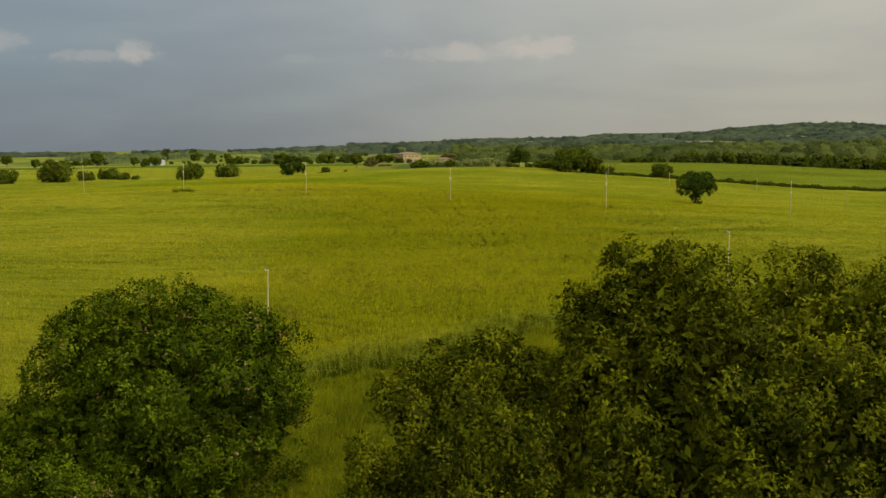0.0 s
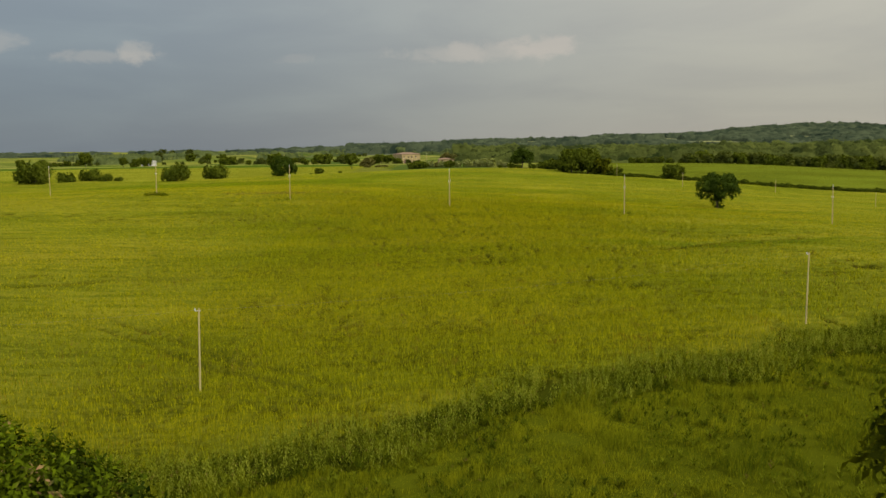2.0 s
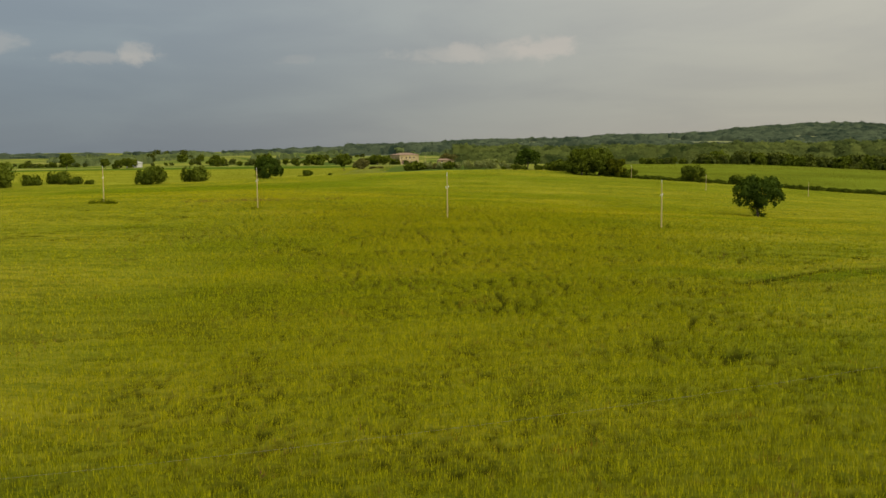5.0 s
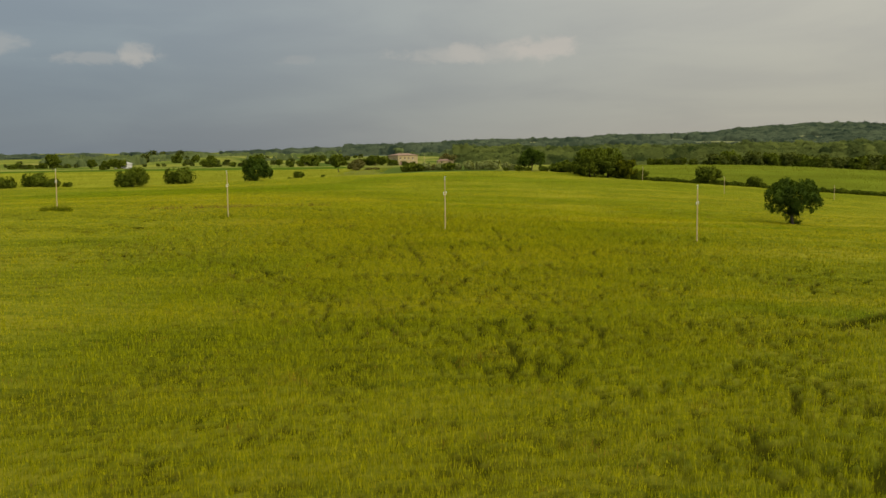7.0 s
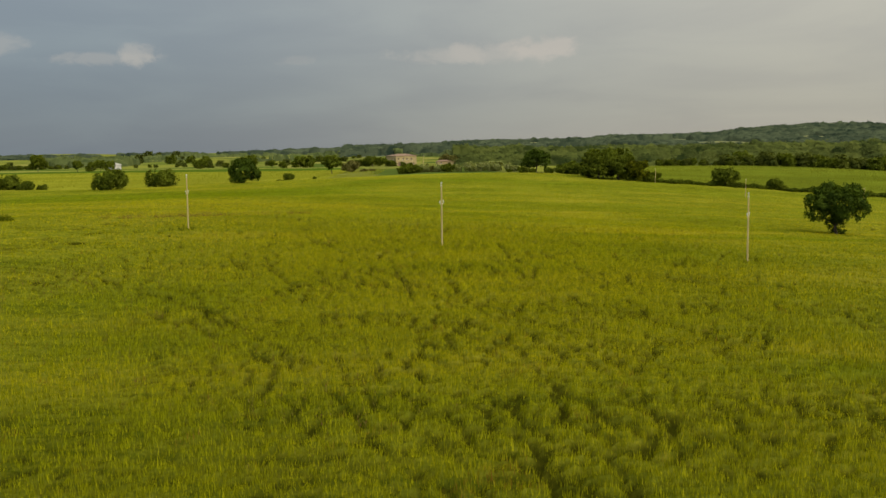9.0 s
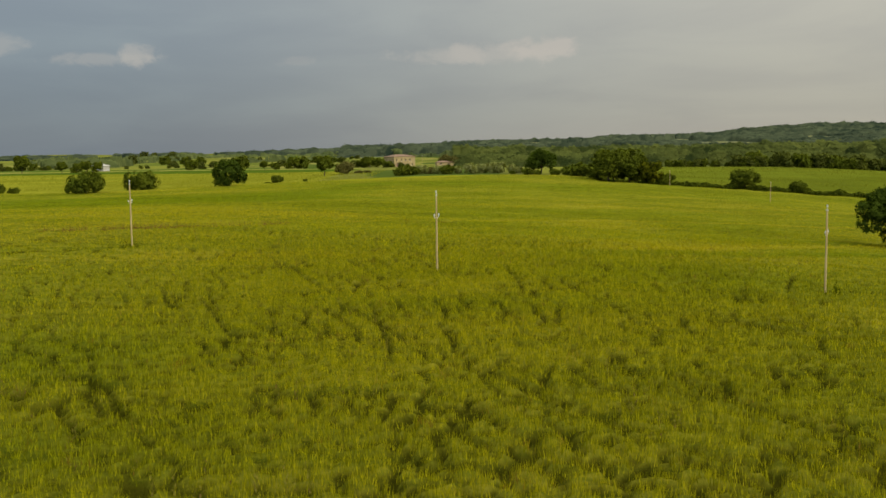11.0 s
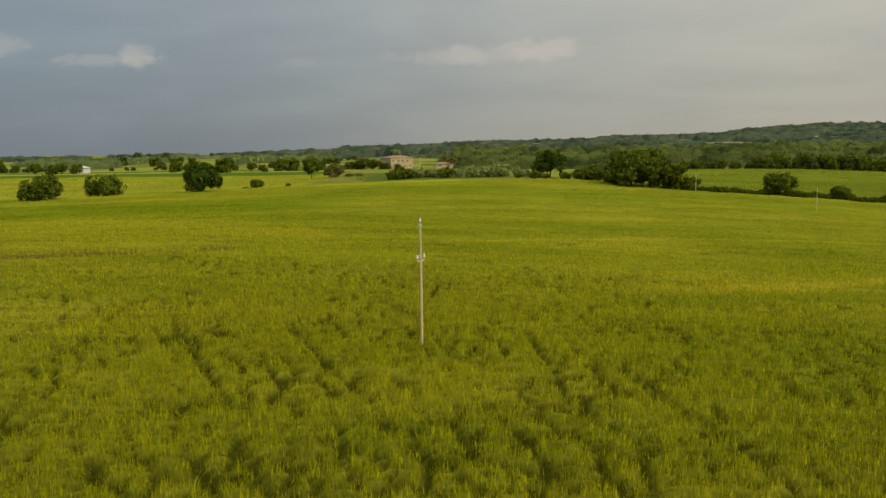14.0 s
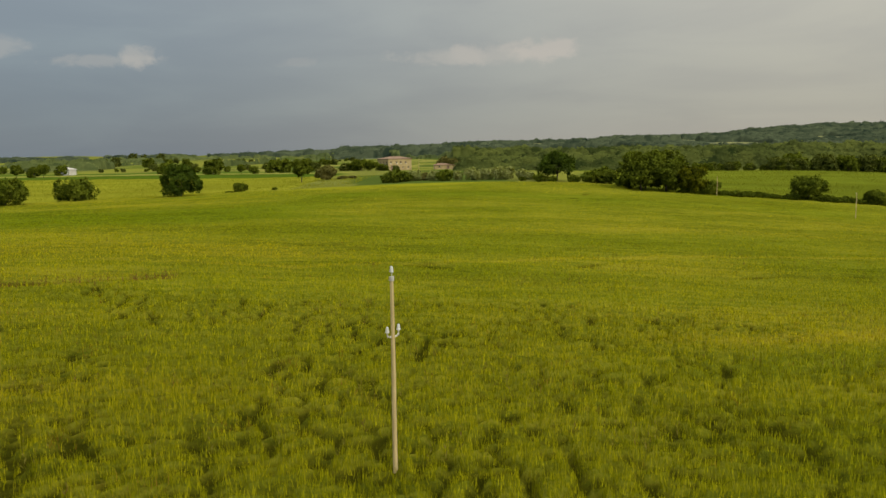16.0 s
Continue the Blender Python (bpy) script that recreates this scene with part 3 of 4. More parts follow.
tagged(blades("meadow_grass", (-45, 50, 40, 130), lambda x, y: y < edge(x) - 5 + 2.5 * wander(x, y, 3, 49),
              lambda x, y: 0.16 + 1.15 * ramp(wander(x, y, 0.8, 41), 0.35, 0.85) * wander(x, y, 4, 42), 1.0, 66, GRASS, 12, 0.3),
       "short rough green grass along the field edge", "grass", kind="stuff")
tagged(blades("far_crop", (-330, -40, 500, 750), lambda x, y: (y > 528) & (y + 0.35 * x < 622), lambda x, y: 0.3 + 0.2 * wander(x, y, 5, 43), 0.9, 24, FARCROP, 13),
       "even pale green crop in the field beyond", "crop", kind="stuff")
tagged(blades("green_crop", (60, 340, 480, 700), lambda x, y: (y > hedge_line(x) + 7) & (y < 688), lambda x, y: 0.2 + 0.35 * wander(0.3 * x, y, 5, 43), 0.9, 30, GREENCROP, 15),
       "deeper green crop rising behind a hedge", "crop", kind="stuff")


def weeds(name, count, place, tall, material, seed, leaves=16, leaf=0.11):
    """Upright leafy weeds: narrow leaves climbing round a stem, in one mesh."""
    rng = np.random.default_rng(seed)
    x, y = place(rng, count)
    h = tall * (0.45 + 0.75 * rng.random(len(x)) ** 1.3)
    base = np.stack([x, y, land(x, y)], 1)
    lean = rng.normal(0, 0.12, (len(x), 2))
    u = (np.arange(leaves) + 0.5) / leaves
    a = rng.random((len(x), 1)) * 6.28 + np.arange(leaves)[None] * 2.4
    out = np.stack([np.cos(a), np.sin(a), 0.7 + 1.0 * rng.random(a.shape)], -1)
    at = base[:, None] + np.concatenate([lean[:, None] * u[None, :, None] * h[:, None, None], (u[None] * h[:, None])[..., None]], -1)
    size = leaf * (1.25 - 0.7 * u)[None, :, None] * (0.7 + 0.6 * rng.random((len(x), 1, 1)))
    side = np.stack([-np.sin(a), np.cos(a), 0 * a], -1)
    verts = np.stack([at, at + (1.0 * out + 0.42 * side) * size, at + 2.1 * out * size - (0, 0, 0.25 * leaf), at + (1.0 * out - 0.42 * side) * size], 2).reshape(-1, 3)
    k = np.arange(len(x) * leaves)[:, None] * 4
    return new(name, mesh_object(name, verts, np.concatenate([k + (0, 1, 2), k + (0, 2, 3)]), material))


def along_edge(rng, count):
    x = -48 + 100 * rng.random(count)
    y = edge(x) + 1.4 - 8.5 * rng.random(count) ** 1.3 + 1.5 * np.sin(x * 0.5)
    keep = 0.6 * wander(x, y, 3.2, 45) + 0.4 * wander(x, y, 1.1, 44) > 0.27
    return x[keep], y[keep]


def in_meadow(rng, count):
    x = -45 + 90 * rng.random(count)
    y = 55 + 60 * rng.random(count)
    keep = (y < edge(x) - 3) & (wander(x, y, 6, 46) > 0.42)
    return x[keep], y[keep]


def in_barley(rng, count):
    x = -60 + 120 * rng.random(count)
    y = 90 + 260 * rng.random(count)
    keep = (y > edge(x)) & (wander(x, y, 9, 47) > 0.62)
    return x[keep], y[keep]


def along_strip(rng, count):
    s, d = rng.random(count), rng.normal(0, 1.0, count)
    x, y = -66 + 36 * s + 0.45 * d, 286 + 19 * s - 0.9 * d
    keep = wander(x, y, 2.2, 48) > 0.3
    return x[keep], y[keep]


tagged(weeds("withered_weeds", 1000, along_strip, 1.4, DEADWEED, 64, 12, 0.08), "strip of withered brown weeds in the crop", "weeds", kind="stuff")
tagged(weeds("field_edge_shoots", 5000, along_edge, 1.6, SHOOT, 65, 14, 0.07), "upright light green shoots over darker weeds", "weeds", kind="stuff")
tagged(weeds("field_edge_weeds", 3800, along_edge, 0.75, WEED, 61), "tall leafy green weeds lining the edge of the crop", "weeds", kind="stuff")
tagged(weeds("meadow_weeds", 6400, in_meadow, 0.62, WEED, 62, 12, 0.12), "scattered leafy weeds in rough grass", "weeds", kind="stuff")
def round_poles(rng, count):
    a, d = rng.random(count) * 6.28, 2.6 * rng.random(count) ** 0.8
    at = np.array(((-83.9, 284.0), (36.5, 236.0), (-43.8, 265.2)))[rng.choice(3, count, p=(0.84, 0.07, 0.09))]
    return at[:, 0] + 1.3 * d * np.cos(a), at[:, 1] + d * np.sin(a)


tagged(weeds("pole_foot_weeds", 460, round_poles, 1.5, WEED, 66, 14, 0.12), "rank green weeds round the feet of poles", "weeds", kind="stuff")
tagged(weeds("crop_weeds", 7600, in_barley, 1.75, DOCK, 63, 14, 0.09), "brownish docks and thistles standing in the barley", "weeds", kind="stuff")


# ---- plants ----
def part(name, me, material, parent, label=""):
    """Links a bmesh or mesh as one mesh object under a thing."""
    if isinstance(me, bmesh.types.BMesh):
        bm, me = me, bpy.data.meshes.new(name)
        bm.to_mesh(me)
        bm.free()
        me.materials.append(material)
    ob = new(name, me)
    ob.parent = parent
    if label:
        ob["label"] = label
    return ob


def tube(bm, points, radii, sides=7):
    """A tapered round limb through points."""
    rings = []
    for k, (p, r) in enumerate(zip(points, radii)):
        a, b = Vector(points[max(k - 1, 0)]), Vector(points[min(k + 1, len(points) - 1)])
        q = (b - a).to_track_quat("Z", "X")
        rings.append([bm.verts.new(Vector(p) + q @ Vector((r * math.cos(2 * math.pi * s / sides), r * math.sin(2 * math.pi * s / sides), 0)))
                      for s in range(sides)])
    for u, v in zip(rings, rings[1:]):
        for s in range(sides):
            bm.faces.new((u[s], u[(s + 1) % sides], v[(s + 1) % sides], v[s]))
    bm.faces.new(rings[-1])
    bm.faces.new(rings[0][::-1])


def trunk_mesh(rng, lobes, base_r, fork, twigs=3):
    bm = bmesh.new()
    top = (rng.normal(0, 0.1) * fork, rng.normal(0, 0.1) * fork, fork)
    tube(bm, [(0, 0, -0.3), (0, 0, 0.2 * fork), (top[0] * 0.6, top[1] * 0.6, 0.6 * fork), top],
         [base_r * 1.35, base_r, base_r * 0.85, base_r * 0.75], 9)
    for c, r in lobes:
        end = [top[k] + 0.72 * (c[k] - top[k]) + rng.normal(0, 0.08) * r[k] for k in range(3)]
        mid = [top[0] + 0.5 * (end[0] - top[0]) + rng.normal(0, 0.25), top[1] + 0.5 * (end[1] - top[1]) + rng.normal(0, 0.25),
               top[2] + 0.55 * (end[2] - top[2])]
        tube(bm, [top, mid, end], [base_r * 0.5, base_r * 0.3, base_r * 0.08], 6)
        for _ in range(twigs):
            w = rng.normal(size=3)
            w /= np.linalg.norm(w)
            tip = [end[k] + 0.6 * w[k] * r[k] for k in range(3)]
            tube(bm, [mid, [(mid[k] + tip[k]) / 2 + rng.normal(0, 0.12) for k in range(3)], tip], [base_r * 0.2, base_r * 0.12, base_r * 0.03], 5)
    return bm


def crown_mesh(name, rng, lobes, sprays, per_spray, leaf, spray_size, material, shell=0.72, lumpy=16, flat=0.55, inside=0.0):
    """Leaves in sprays over the lobes of a crown, thick near the outside with gaps between."""
    lumps, trunks = [], lobes
    for c, r in lobes:
        k = lumpy
        w = rng.normal(size=(k, 3))
        w /= np.linalg.norm(w, axis=1, keepdims=True)
        for u in w:
            s = (0.26 + 0.16 * rng.random()) * (r[0] * r[1] * r[2]) ** (1 / 3)
            lumps.append(([c[m] + u[m] * r[m] * 0.80 for m in range(3)], (s, s, 0.8 * s)))
    middle = np.mean([c for c, _ in lobes], 0)
    lobes = lumps
    vol = np.array([(r[0] * r[1] * r[2]) ** (2 / 3) for _, r in lobes])
    pick = rng.choice(len(lobes), sprays, p=vol / vol.sum())
    c = np.array([l[0] for l in lobes])[pick]
    r = np.array([l[1] for l in lobes])[pick]
    w = rng.normal(size=(sprays, 3))
    w /= np.linalg.norm(w, axis=1, keepdims=True)
    bumps = 0.86 + 0.30 * wander(w[:, 0] * 2.2 + pick * 7.3, w[:, 1] * 2.2 + w[:, 2] * 3.1, 0.8, 51)
    depth = shell + (1.04 - shell) * rng.random(sprays) ** 0.55
    turned = (w * (c - middle)).sum(1) < 0
    w[turned & (rng.random(sprays) < 0.8)] *= -1
    centre = c + w * r * (depth * bumps)[:, None]
    n = sprays * per_spray
    inner = np.array([c for c, _ in trunks]), np.array([r for _, r in trunks])
    # each spray is a rosette: leaves splay from its tip
    face = 0.9 * w + (0, 0, 0.45) + rng.normal(0, 0.35, (sprays, 3))
    face /= np.linalg.norm(face, axis=1, keepdims=True)
    face, tone = np.repeat(face, per_spray, 0), np.repeat(rng.random(sprays), per_spray)
    splay = 0.8 * face + rng.normal(0, 0.75, (n, 3))
    splay /= np.linalg.norm(splay, axis=1, keepdims=True)
    at = np.repeat(centre, per_spray, 0) + splay * (spray_size * 2.0 * (0.35 + 0.75 * rng.random((n, 1))))
    out = face + rng.normal(0, 0.42, (n, 3))
    out /= np.linalg.norm(out, axis=1, keepdims=True)
    a = splay - out * (splay * out).sum(1, keepdims=True) + rng.normal(0, 0.15, (n, 3))
    a /= np.linalg.norm(a, axis=1, keepdims=True) + 1e-9
    b = -np.cross(out, a)
    size = leaf * (0.6 + 0.8 * rng.random(n))[:, None]
    # every so often a whole dense twig of the shaded inside
    deep = np.flatnonzero(rng.random(n) < inside)
    if len(deep):
        k = rng.integers(0, len(trunks), len(deep))
        w2 = rng.normal(size=(len(deep), 3))
        w2 /= np.linalg.norm(w2, axis=1, keepdims=True)
        at[deep] = inner[0][k] + w2 * inner[1][k] * (0.60 * rng.random((len(deep), 1)) ** 0.4)
        size[deep] *= 2.3
    verts = np.stack([at - a * size, at + 0.48 * b * size + 0.1 * out * size, at + a * size - 0.18 * out * size,
                      at - 0.48 * b * size + 0.1 * out * size], 1).reshape(-1, 3)
    k = np.arange(n)[:, None] * 4
    me = mesh_object(name, verts, np.concatenate([k + (0, 1, 2), k + (0, 2, 3)]), material, True)
    tone = np.clip(0.7 * tone + 0.3 * rng.random(n), 0, 1)
    me.attributes.new("tone", "FLOAT", "POINT").data.foreach_set("value", tone.repeat(4).astype(np.float32))
    soft = (1 - flat) * np.repeat(w, per_spray, 0) + (0, 0, 0.2) + flat * out
    soft /= np.linalg.norm(soft, axis=1, keepdims=True)
    me.normals_split_custom_set_from_vertices(np.repeat(soft, 4, 0))
    return me


def plant(name, lobes, base_r, fork, sprays, per_spray, leaf, spray, material, seed, label, category="tree", group="", shell=0.72):
    rng = np.random.default_rng(seed)
    root = new(name)
    part("trunk", trunk_mesh(rng, lobes, base_r, fork, 3 if sprays > 1500 else 0), BARK, root)
    part("crown", crown_mesh("crown", rng, lobes, sprays, per_spray, leaf, spray, material, shell, inside=0.13 if sprays > 4000 else 0.0), material, root)
    return tagged(root, label, category, group)


def set_down(ob, x, y, sink=0.0):
    ob.matrix_basis = pose(x, y, height(x, y) - sink) @ Matrix.Diagonal((*ob.scale, 1))
    return ob


def again(ob, x, y, size=1.0, turn=0.0, flat=1.0, label=""):
    got = copy_thing(ob, pose(x, y, height(x, y) - 0.15, 0, 0, turn))
    got.scale = (size, size, size * flat)
    return tagged(got, label)


def round_lobes(rng, wide, low, top, count):
    """Lobes of a rounded crown between two heights."""
    out = [((0, 0, (low + top) / 2), (0.62 * wide, 0.62 * wide, 0.46 * (top - low)))]
    for k in range(count):
        a = 2 * math.pi * (k + 0.4 * rng.random()) / count
        u = 0.25 + 0.55 * rng.random()
        q = 0.58 * wide * (1 - 0.45 * u * u)
        r = wide * (0.34 + 0.12 * rng.random())
        out.append(((q * math.cos(a), q * math.sin(a), low + u * (top - low)), (r, r, r * 0.8)))
    return out


# trees and shrubs beside the start of the flight
def build_near_trees():
    lobes = [((0, 0, 6.2), (5.0, 4.8, 5.4)), ((-3.6, -0.6, 6.0), (3.9, 3.6, 4.4)), ((3.4, -0.4, 6.2), (3.6, 3.4, 4.0)), ((0.4, -3.2, 5.2), (4.2, 3.4, 4.4)),
             ((0.4, 2.8, 6.0), (4.0, 3.4, 4.4)), ((-5.6, -1.4, 3.8), (3.2, 3.0, 3.6)), ((-8.0, -1.2, 3.2), (2.8, 2.8, 3.2)), ((4.8, -1.6, 4.0), (2.9, 2.9, 3.8)), ((-1.2, 0, 8.8), (4.6, 3.6, 2.7)),
             ((4.6, 0, 8.1), (2.6, 2.4, 2.2)), ((-4.2, 0, 8.2), (2.6, 2.4, 2.2)),
             ((-2.6, -3.0, 2.4), (3.2, 2.6, 2.8)), ((2.6, -3.2, 2.4), (3.2, 2.6, 2.8)), ((0, -2, 1.6), (3.6, 2.6, 2.2))]
    t = plant("round_tree", lobes, 0.32, 3.2, 5000, 20, 0.110, 0.235, ASH, 31,
              "dense round broadleaf tree with mid-green leaves and rusty seed bunches", group="trees beside the field edge", shell=0.66)
    set_down(t, -16.2, 51.6)
    lobes = [((0, 0, 8.6), (4.2, 4.0, 5.6)), ((-2.8, -0.8, 8.4), (2.8, 2.6, 4.6)), ((2.8, -0.6, 9.0), (3.4, 3.0, 4.8)), ((5.4, -1.0, 8.4), (3.4, 3.2, 4.8)),
             ((0, -3.0, 6.4), (3.4, 2.8, 4.0)), ((3.8, -3.4, 6.0), (3.6, 2.8, 4.2)), ((-2.6, -2.6, 4.2), (3.0, 2.6, 3.6)), ((-5.2, -1.6, 5.0), (2.6, 2.4, 3.8)), ((-4.8, -2.6, 2.4), (2.6, 2.2, 2.6)), ((-1.8, 0.2, 12.5), (2.2, 2.0, 2.4)),
             ((0.2, 0.4, 12.4), (1.9, 1.7, 2.1))]
    lobes += [((3.6, 0, 12.0), (2.2, 2.2, 2.1)), ((5.6, 0.2, 11.7), (2.2, 2.2, 2.1)), ((8.4, -0.4, 9.6), (3.2, 2.8, 4.0)),
             ((-4.0, -0.6, 10.6), (1.5, 1.5, 1.6)), ((-3.2, -0.2, 12.6), (1.6, 1.5, 1.5)), ((-4.3, -0.3, 11.6), (1.3, 1.3, 1.3)), ((8.6, 0.4, 11.5), (2.4, 2.2, 2.2)), ((11.2, 0.2, 10.6), (2.8, 2.6, 3.2)), ((10.8, -2.0, 6.4), (3.0, 2.8, 4.2)), ((7.4, -3.0, 5.6), (3.2, 2.8, 4.4)), ((0.6, -2.2, 9.0), (3.0, 2.4, 3.4)), ((4.2, -2.4, 9.2), (3.0, 2.4, 3.4)),
             ((1.6, -3.6, 3.0), (3.4, 2.6, 3.2)), ((5.6, -3.6, 2.8), (3.4, 2.6, 3.2)), ((-0.2, -1.4, 11.2), (2.2, 2.0, 2.4))]
    t = plant("ragged_tree", lobes, 0.38, 4.5, 7000, 20, 0.108, 0.245, ELM, 32,
              "tall ragged broadleaf tree with yellow-green leaves and bare twigs", group="trees beside the field edge", shell=0.58)
    set_down(t, 9.4, 38.6)
    lobes = [((0, 0, 5.0), (3.6, 3.2, 5.2)), ((-2.4, -0.6, 5.4), (2.6, 2.4, 4.2)), ((2.2, -0.4, 5.8), (2.4, 2.4, 4.6)), ((-3.6, -1.6, 3.6), (2.2, 2.2, 3.6)),
             ((0.4, -2.4, 4.6), (2.8, 2.2, 4.4)), ((0.6, 0.6, 8.8), (2.0, 1.9, 2.2)), ((-1.8, 0.2, 8.5), (1.8, 1.7, 1.7)), ((-2.8, 0.2, 8.3), (1.5, 1.4, 1.4)), ((3.3, 0.2, 8.2), (2.2, 2.0, 2.0))]
    t = plant("bushy_tree", lobes, 0.22, 2.6, 3500, 20, 0.105, 0.23, ELM, 33,
              "low bushy tree with loose yellow-green leaves", group="trees beside the field edge", shell=0.56)
    set_down(t, 0.5, 39.4)
    lobes = [((0, 0, 2.6), (3.0, 2.6, 3.0)), ((-2.0, 0.4, 2.2), (2.4, 2.2, 2.6)), ((2.0, -0.2, 2.0), (2.2, 2.0, 2.4))]
    t = plant("shrub", lobes, 0.1, 1.0, 1700, 12, 0.09, 0.18, ASH, 34, "loose dark green shrub in rough grass", "shrub", "shrubs beside the field edge")
    set_down(t, -20.0, 41.5)
    again(t, 17.5, 31.0, 1.2, 60)


build_near_trees()


# trees and shrubs out in the fields
def build_field_trees():
    r = np.random.default_rng(7)
    # the lone tree, narrow at its foot
    lobes = [((0, 0, 7.2), (4.4, 4.2, 3.6)), ((-3.2, 0, 7.4), (3.0, 3.0, 2.9)), ((3.0, 0.4, 7.2), (3.2, 3.0, 3.0)), ((0.4, -2.6, 6.8), (3.2, 2.8, 3.0)),
             ((0, 2.8, 7.2), (3.2, 2.8, 3.0)), ((-4.4, -0.8, 5.4), (2.0, 2.0, 1.6)), ((4.2, -0.6, 5.6), (2.2, 2.0, 1.8)), ((0.2, 0, 2.8), (1.9, 1.9, 2.2)),
             ((-0.6, 0.4, 9.6), (3.0, 2.8, 1.6)), ((2.4, 0.2, 9.2), (2.6, 2.4, 1.6))]
    set_down(plant("lone_oak", lobes, 0.35, 2.6, 1612, 8, 0.28, 0.32, OAK, 41, "broad dark green oak standing alone in the crop", shell=0.6), 76.7, 313.8)
    # tall oak on the left field's edge
    lobes = [((0, 0, 5.6), (4.4, 4.2, 4.4)), ((-3.0, 0, 6.4), (3.0, 3.0, 3.4)), ((3.2, 0, 5.4), (3.0, 3.0, 3.6)), ((-2.4, -1.0, 2.6), (2.8, 2.4, 2.2)),
             ((0, -2.6, 5.0), (3.0, 2.6, 3.6)), ((-0.6, 0, 8.6), (3.2, 3.0, 1.9)), ((5.2, -0.4, 3.8), (1.6, 1.6, 1.8))]
    set_down(plant("oak", lobes, 0.34, 2.2, 930, 8, 0.39, 0.42, OAK, 42, "rounded dark green oak at the edge of a field", shell=0.6), -91.7, 511.7)
    # round field bush, copied
    bush = plant("round_bush", round_lobes(r, 7.4, 0.3, 6.8, 8), 0.25, 1.2, 682, 8, 0.41, 0.45, NEARWOODS, 43,
                 "low dome-shaped dark green bush tree in pale crop", "bush", "dome-shaped bushes", 0.62)
    set_down(bush, -126.9, 513.3, 0.3)
    again(bush, -143.2, 499.4, 1.08, 70)
    again(bush, -206.5, 480.8, 1.3, 30, 1.1)
    for x, y, s, a in ((-190.7, 510.2, 0.85, 10), (-181.7, 507.1, 0.55, 80), (-198.6, 497.8, 0.7, 200), (-224.4, 463.8, 0.95, 140), (-238.3, 457.6, 0.8, 20), (-176.8, 511.7, 0.35, 30),
                       (-231.4, 445.2, 0.8, 250), (-250.2, 463.8, 1.0, 310)):
        again(bush, x, y, s, a)
    # tree by the middle hedge
    set_down(plant("hedge_oak", round_lobes(r, 6.6, 2.0, 10.4, 8), 0.32, 2.6, 868, 8, 0.39, 0.42, OAK, 44, "dark rounded oak rising from a hedge"), 31.8, 538)
    # the clump with a shaded hollow under it
    wide = plant("spreading_tree", round_lobes(r, 7.6, 1.4, 11.4, 10), 0.36, 3.2, 930, 8, 0.39, 0.42, NEARWOODS, 45,
                 "spreading broadleaf tree with a shaded hollow beneath", group="trees of the clump")
    set_down(wide, 54.1, 500.9)
    again(wide, 62.1, 502.4, 1.06, 70)
    again(wide, 57.6, 511.7, 0.98, 200)
    sunny = plant("light_tree", round_lobes(r, 4.6, 0.8, 8.6, 8), 0.24, 1.8, 620, 8, 0.37, 0.40, ELM, 46, "lighter yellow-green tree at the end of a clump",
                  group="trees of the clump")
    set_down(sunny, 68.9, 496.3)
    # single round tree on the right hedge
    ball = plant("small_tree", round_lobes(r, 5.6, 0.3, 7.8, 8), 0.25, 1.5, 744, 8, 0.37, 0.38, NEARWOODS, 47, "small round dark tree growing out of a hedge",
                 group="trees of the hedge")
    set_down(ball, 103.1, 493.9)
    again(ball, 121.6, 492.4, 0.62, 50)
    again(ball, 78.4, 510.2, 0.5, 90)
    again(ball, 46.7, 522.5, 0.62, 140)
    again(ball, -75.2, 524, 0.46, 15, 1.05, "small upright bush on the slope of a pale field")
    again(ball, -79, 523.5, 0.26, 15, 0.6)
    again(ball, -65.5, 533, 0.2, 60, 0.8)
    # slim tree left of the farmhouse
    slim = plant("slim_tree", round_lobes(r, 4.6, 2.6, 8.6, 7), 0.2, 2.4, 558, 8, 0.39, 0.40, NEARWOODS, 48, "upright green tree with a visible trunk")
    set_down(slim, -65.5, 587.5)
    for x, y, s, a in ((-126.6, 745, 0.6, 40), (-310, 804, 1.35, 0), (-328, 727, 0.9, 20), (-417, 866, 1.2, 70), (-263, 760, 0.85, 10), (-247, 760, 0.85, 150)):
        again(slim, x, y, s, a)
    rusty = plant("russet_bush", round_lobes(r, 4.4, 0.3, 6.2, 7), 0.2, 1.2, 558, 8, 0.34, 0.38, RUSSET, 51, "rounded brownish-green bush beside a field", "bush",
                  "russet bushes")
    set_down(rusty, -57.5, 600)
    for x, y, s, a, f in ((-51, 601, 0.5, 20, 0.5), (-47, 603, 0.45, 90, 0.5), (-14.6, 552, 0.5, 10, 1.0), (-16, 928, 1.3, 0, 1.2), (-8, 921, 1.2, 200, 1.1), (2, 934, 1.0, 120, 1.0), (12, 925, 0.8, 20, 1.0)):
        again(rusty, x, y, s, a, f)
    # hedge shrubs
    low = plant("hedge_shrub", round_lobes(r, 2.8, 0.1, 2.6, 6), 0.1, 0.7, 200, 7, 0.34, 0.30, NEARWOODS, 49, "low dark green hedge shrub", "shrub",
                "shrubs of the hedge", 0.5)
    set_down(low, 74, float(hedge_line(74)))
    for k in range(84):
        x = 66 + k * 1.9 + r.random() * 1.2
        again(low, x, float(hedge_line(x)) + r.normal(0, 0.8), 0.60 + 0.35 * r.random(), 360 * r.random(), 0.62 + 0.30 * r.random())
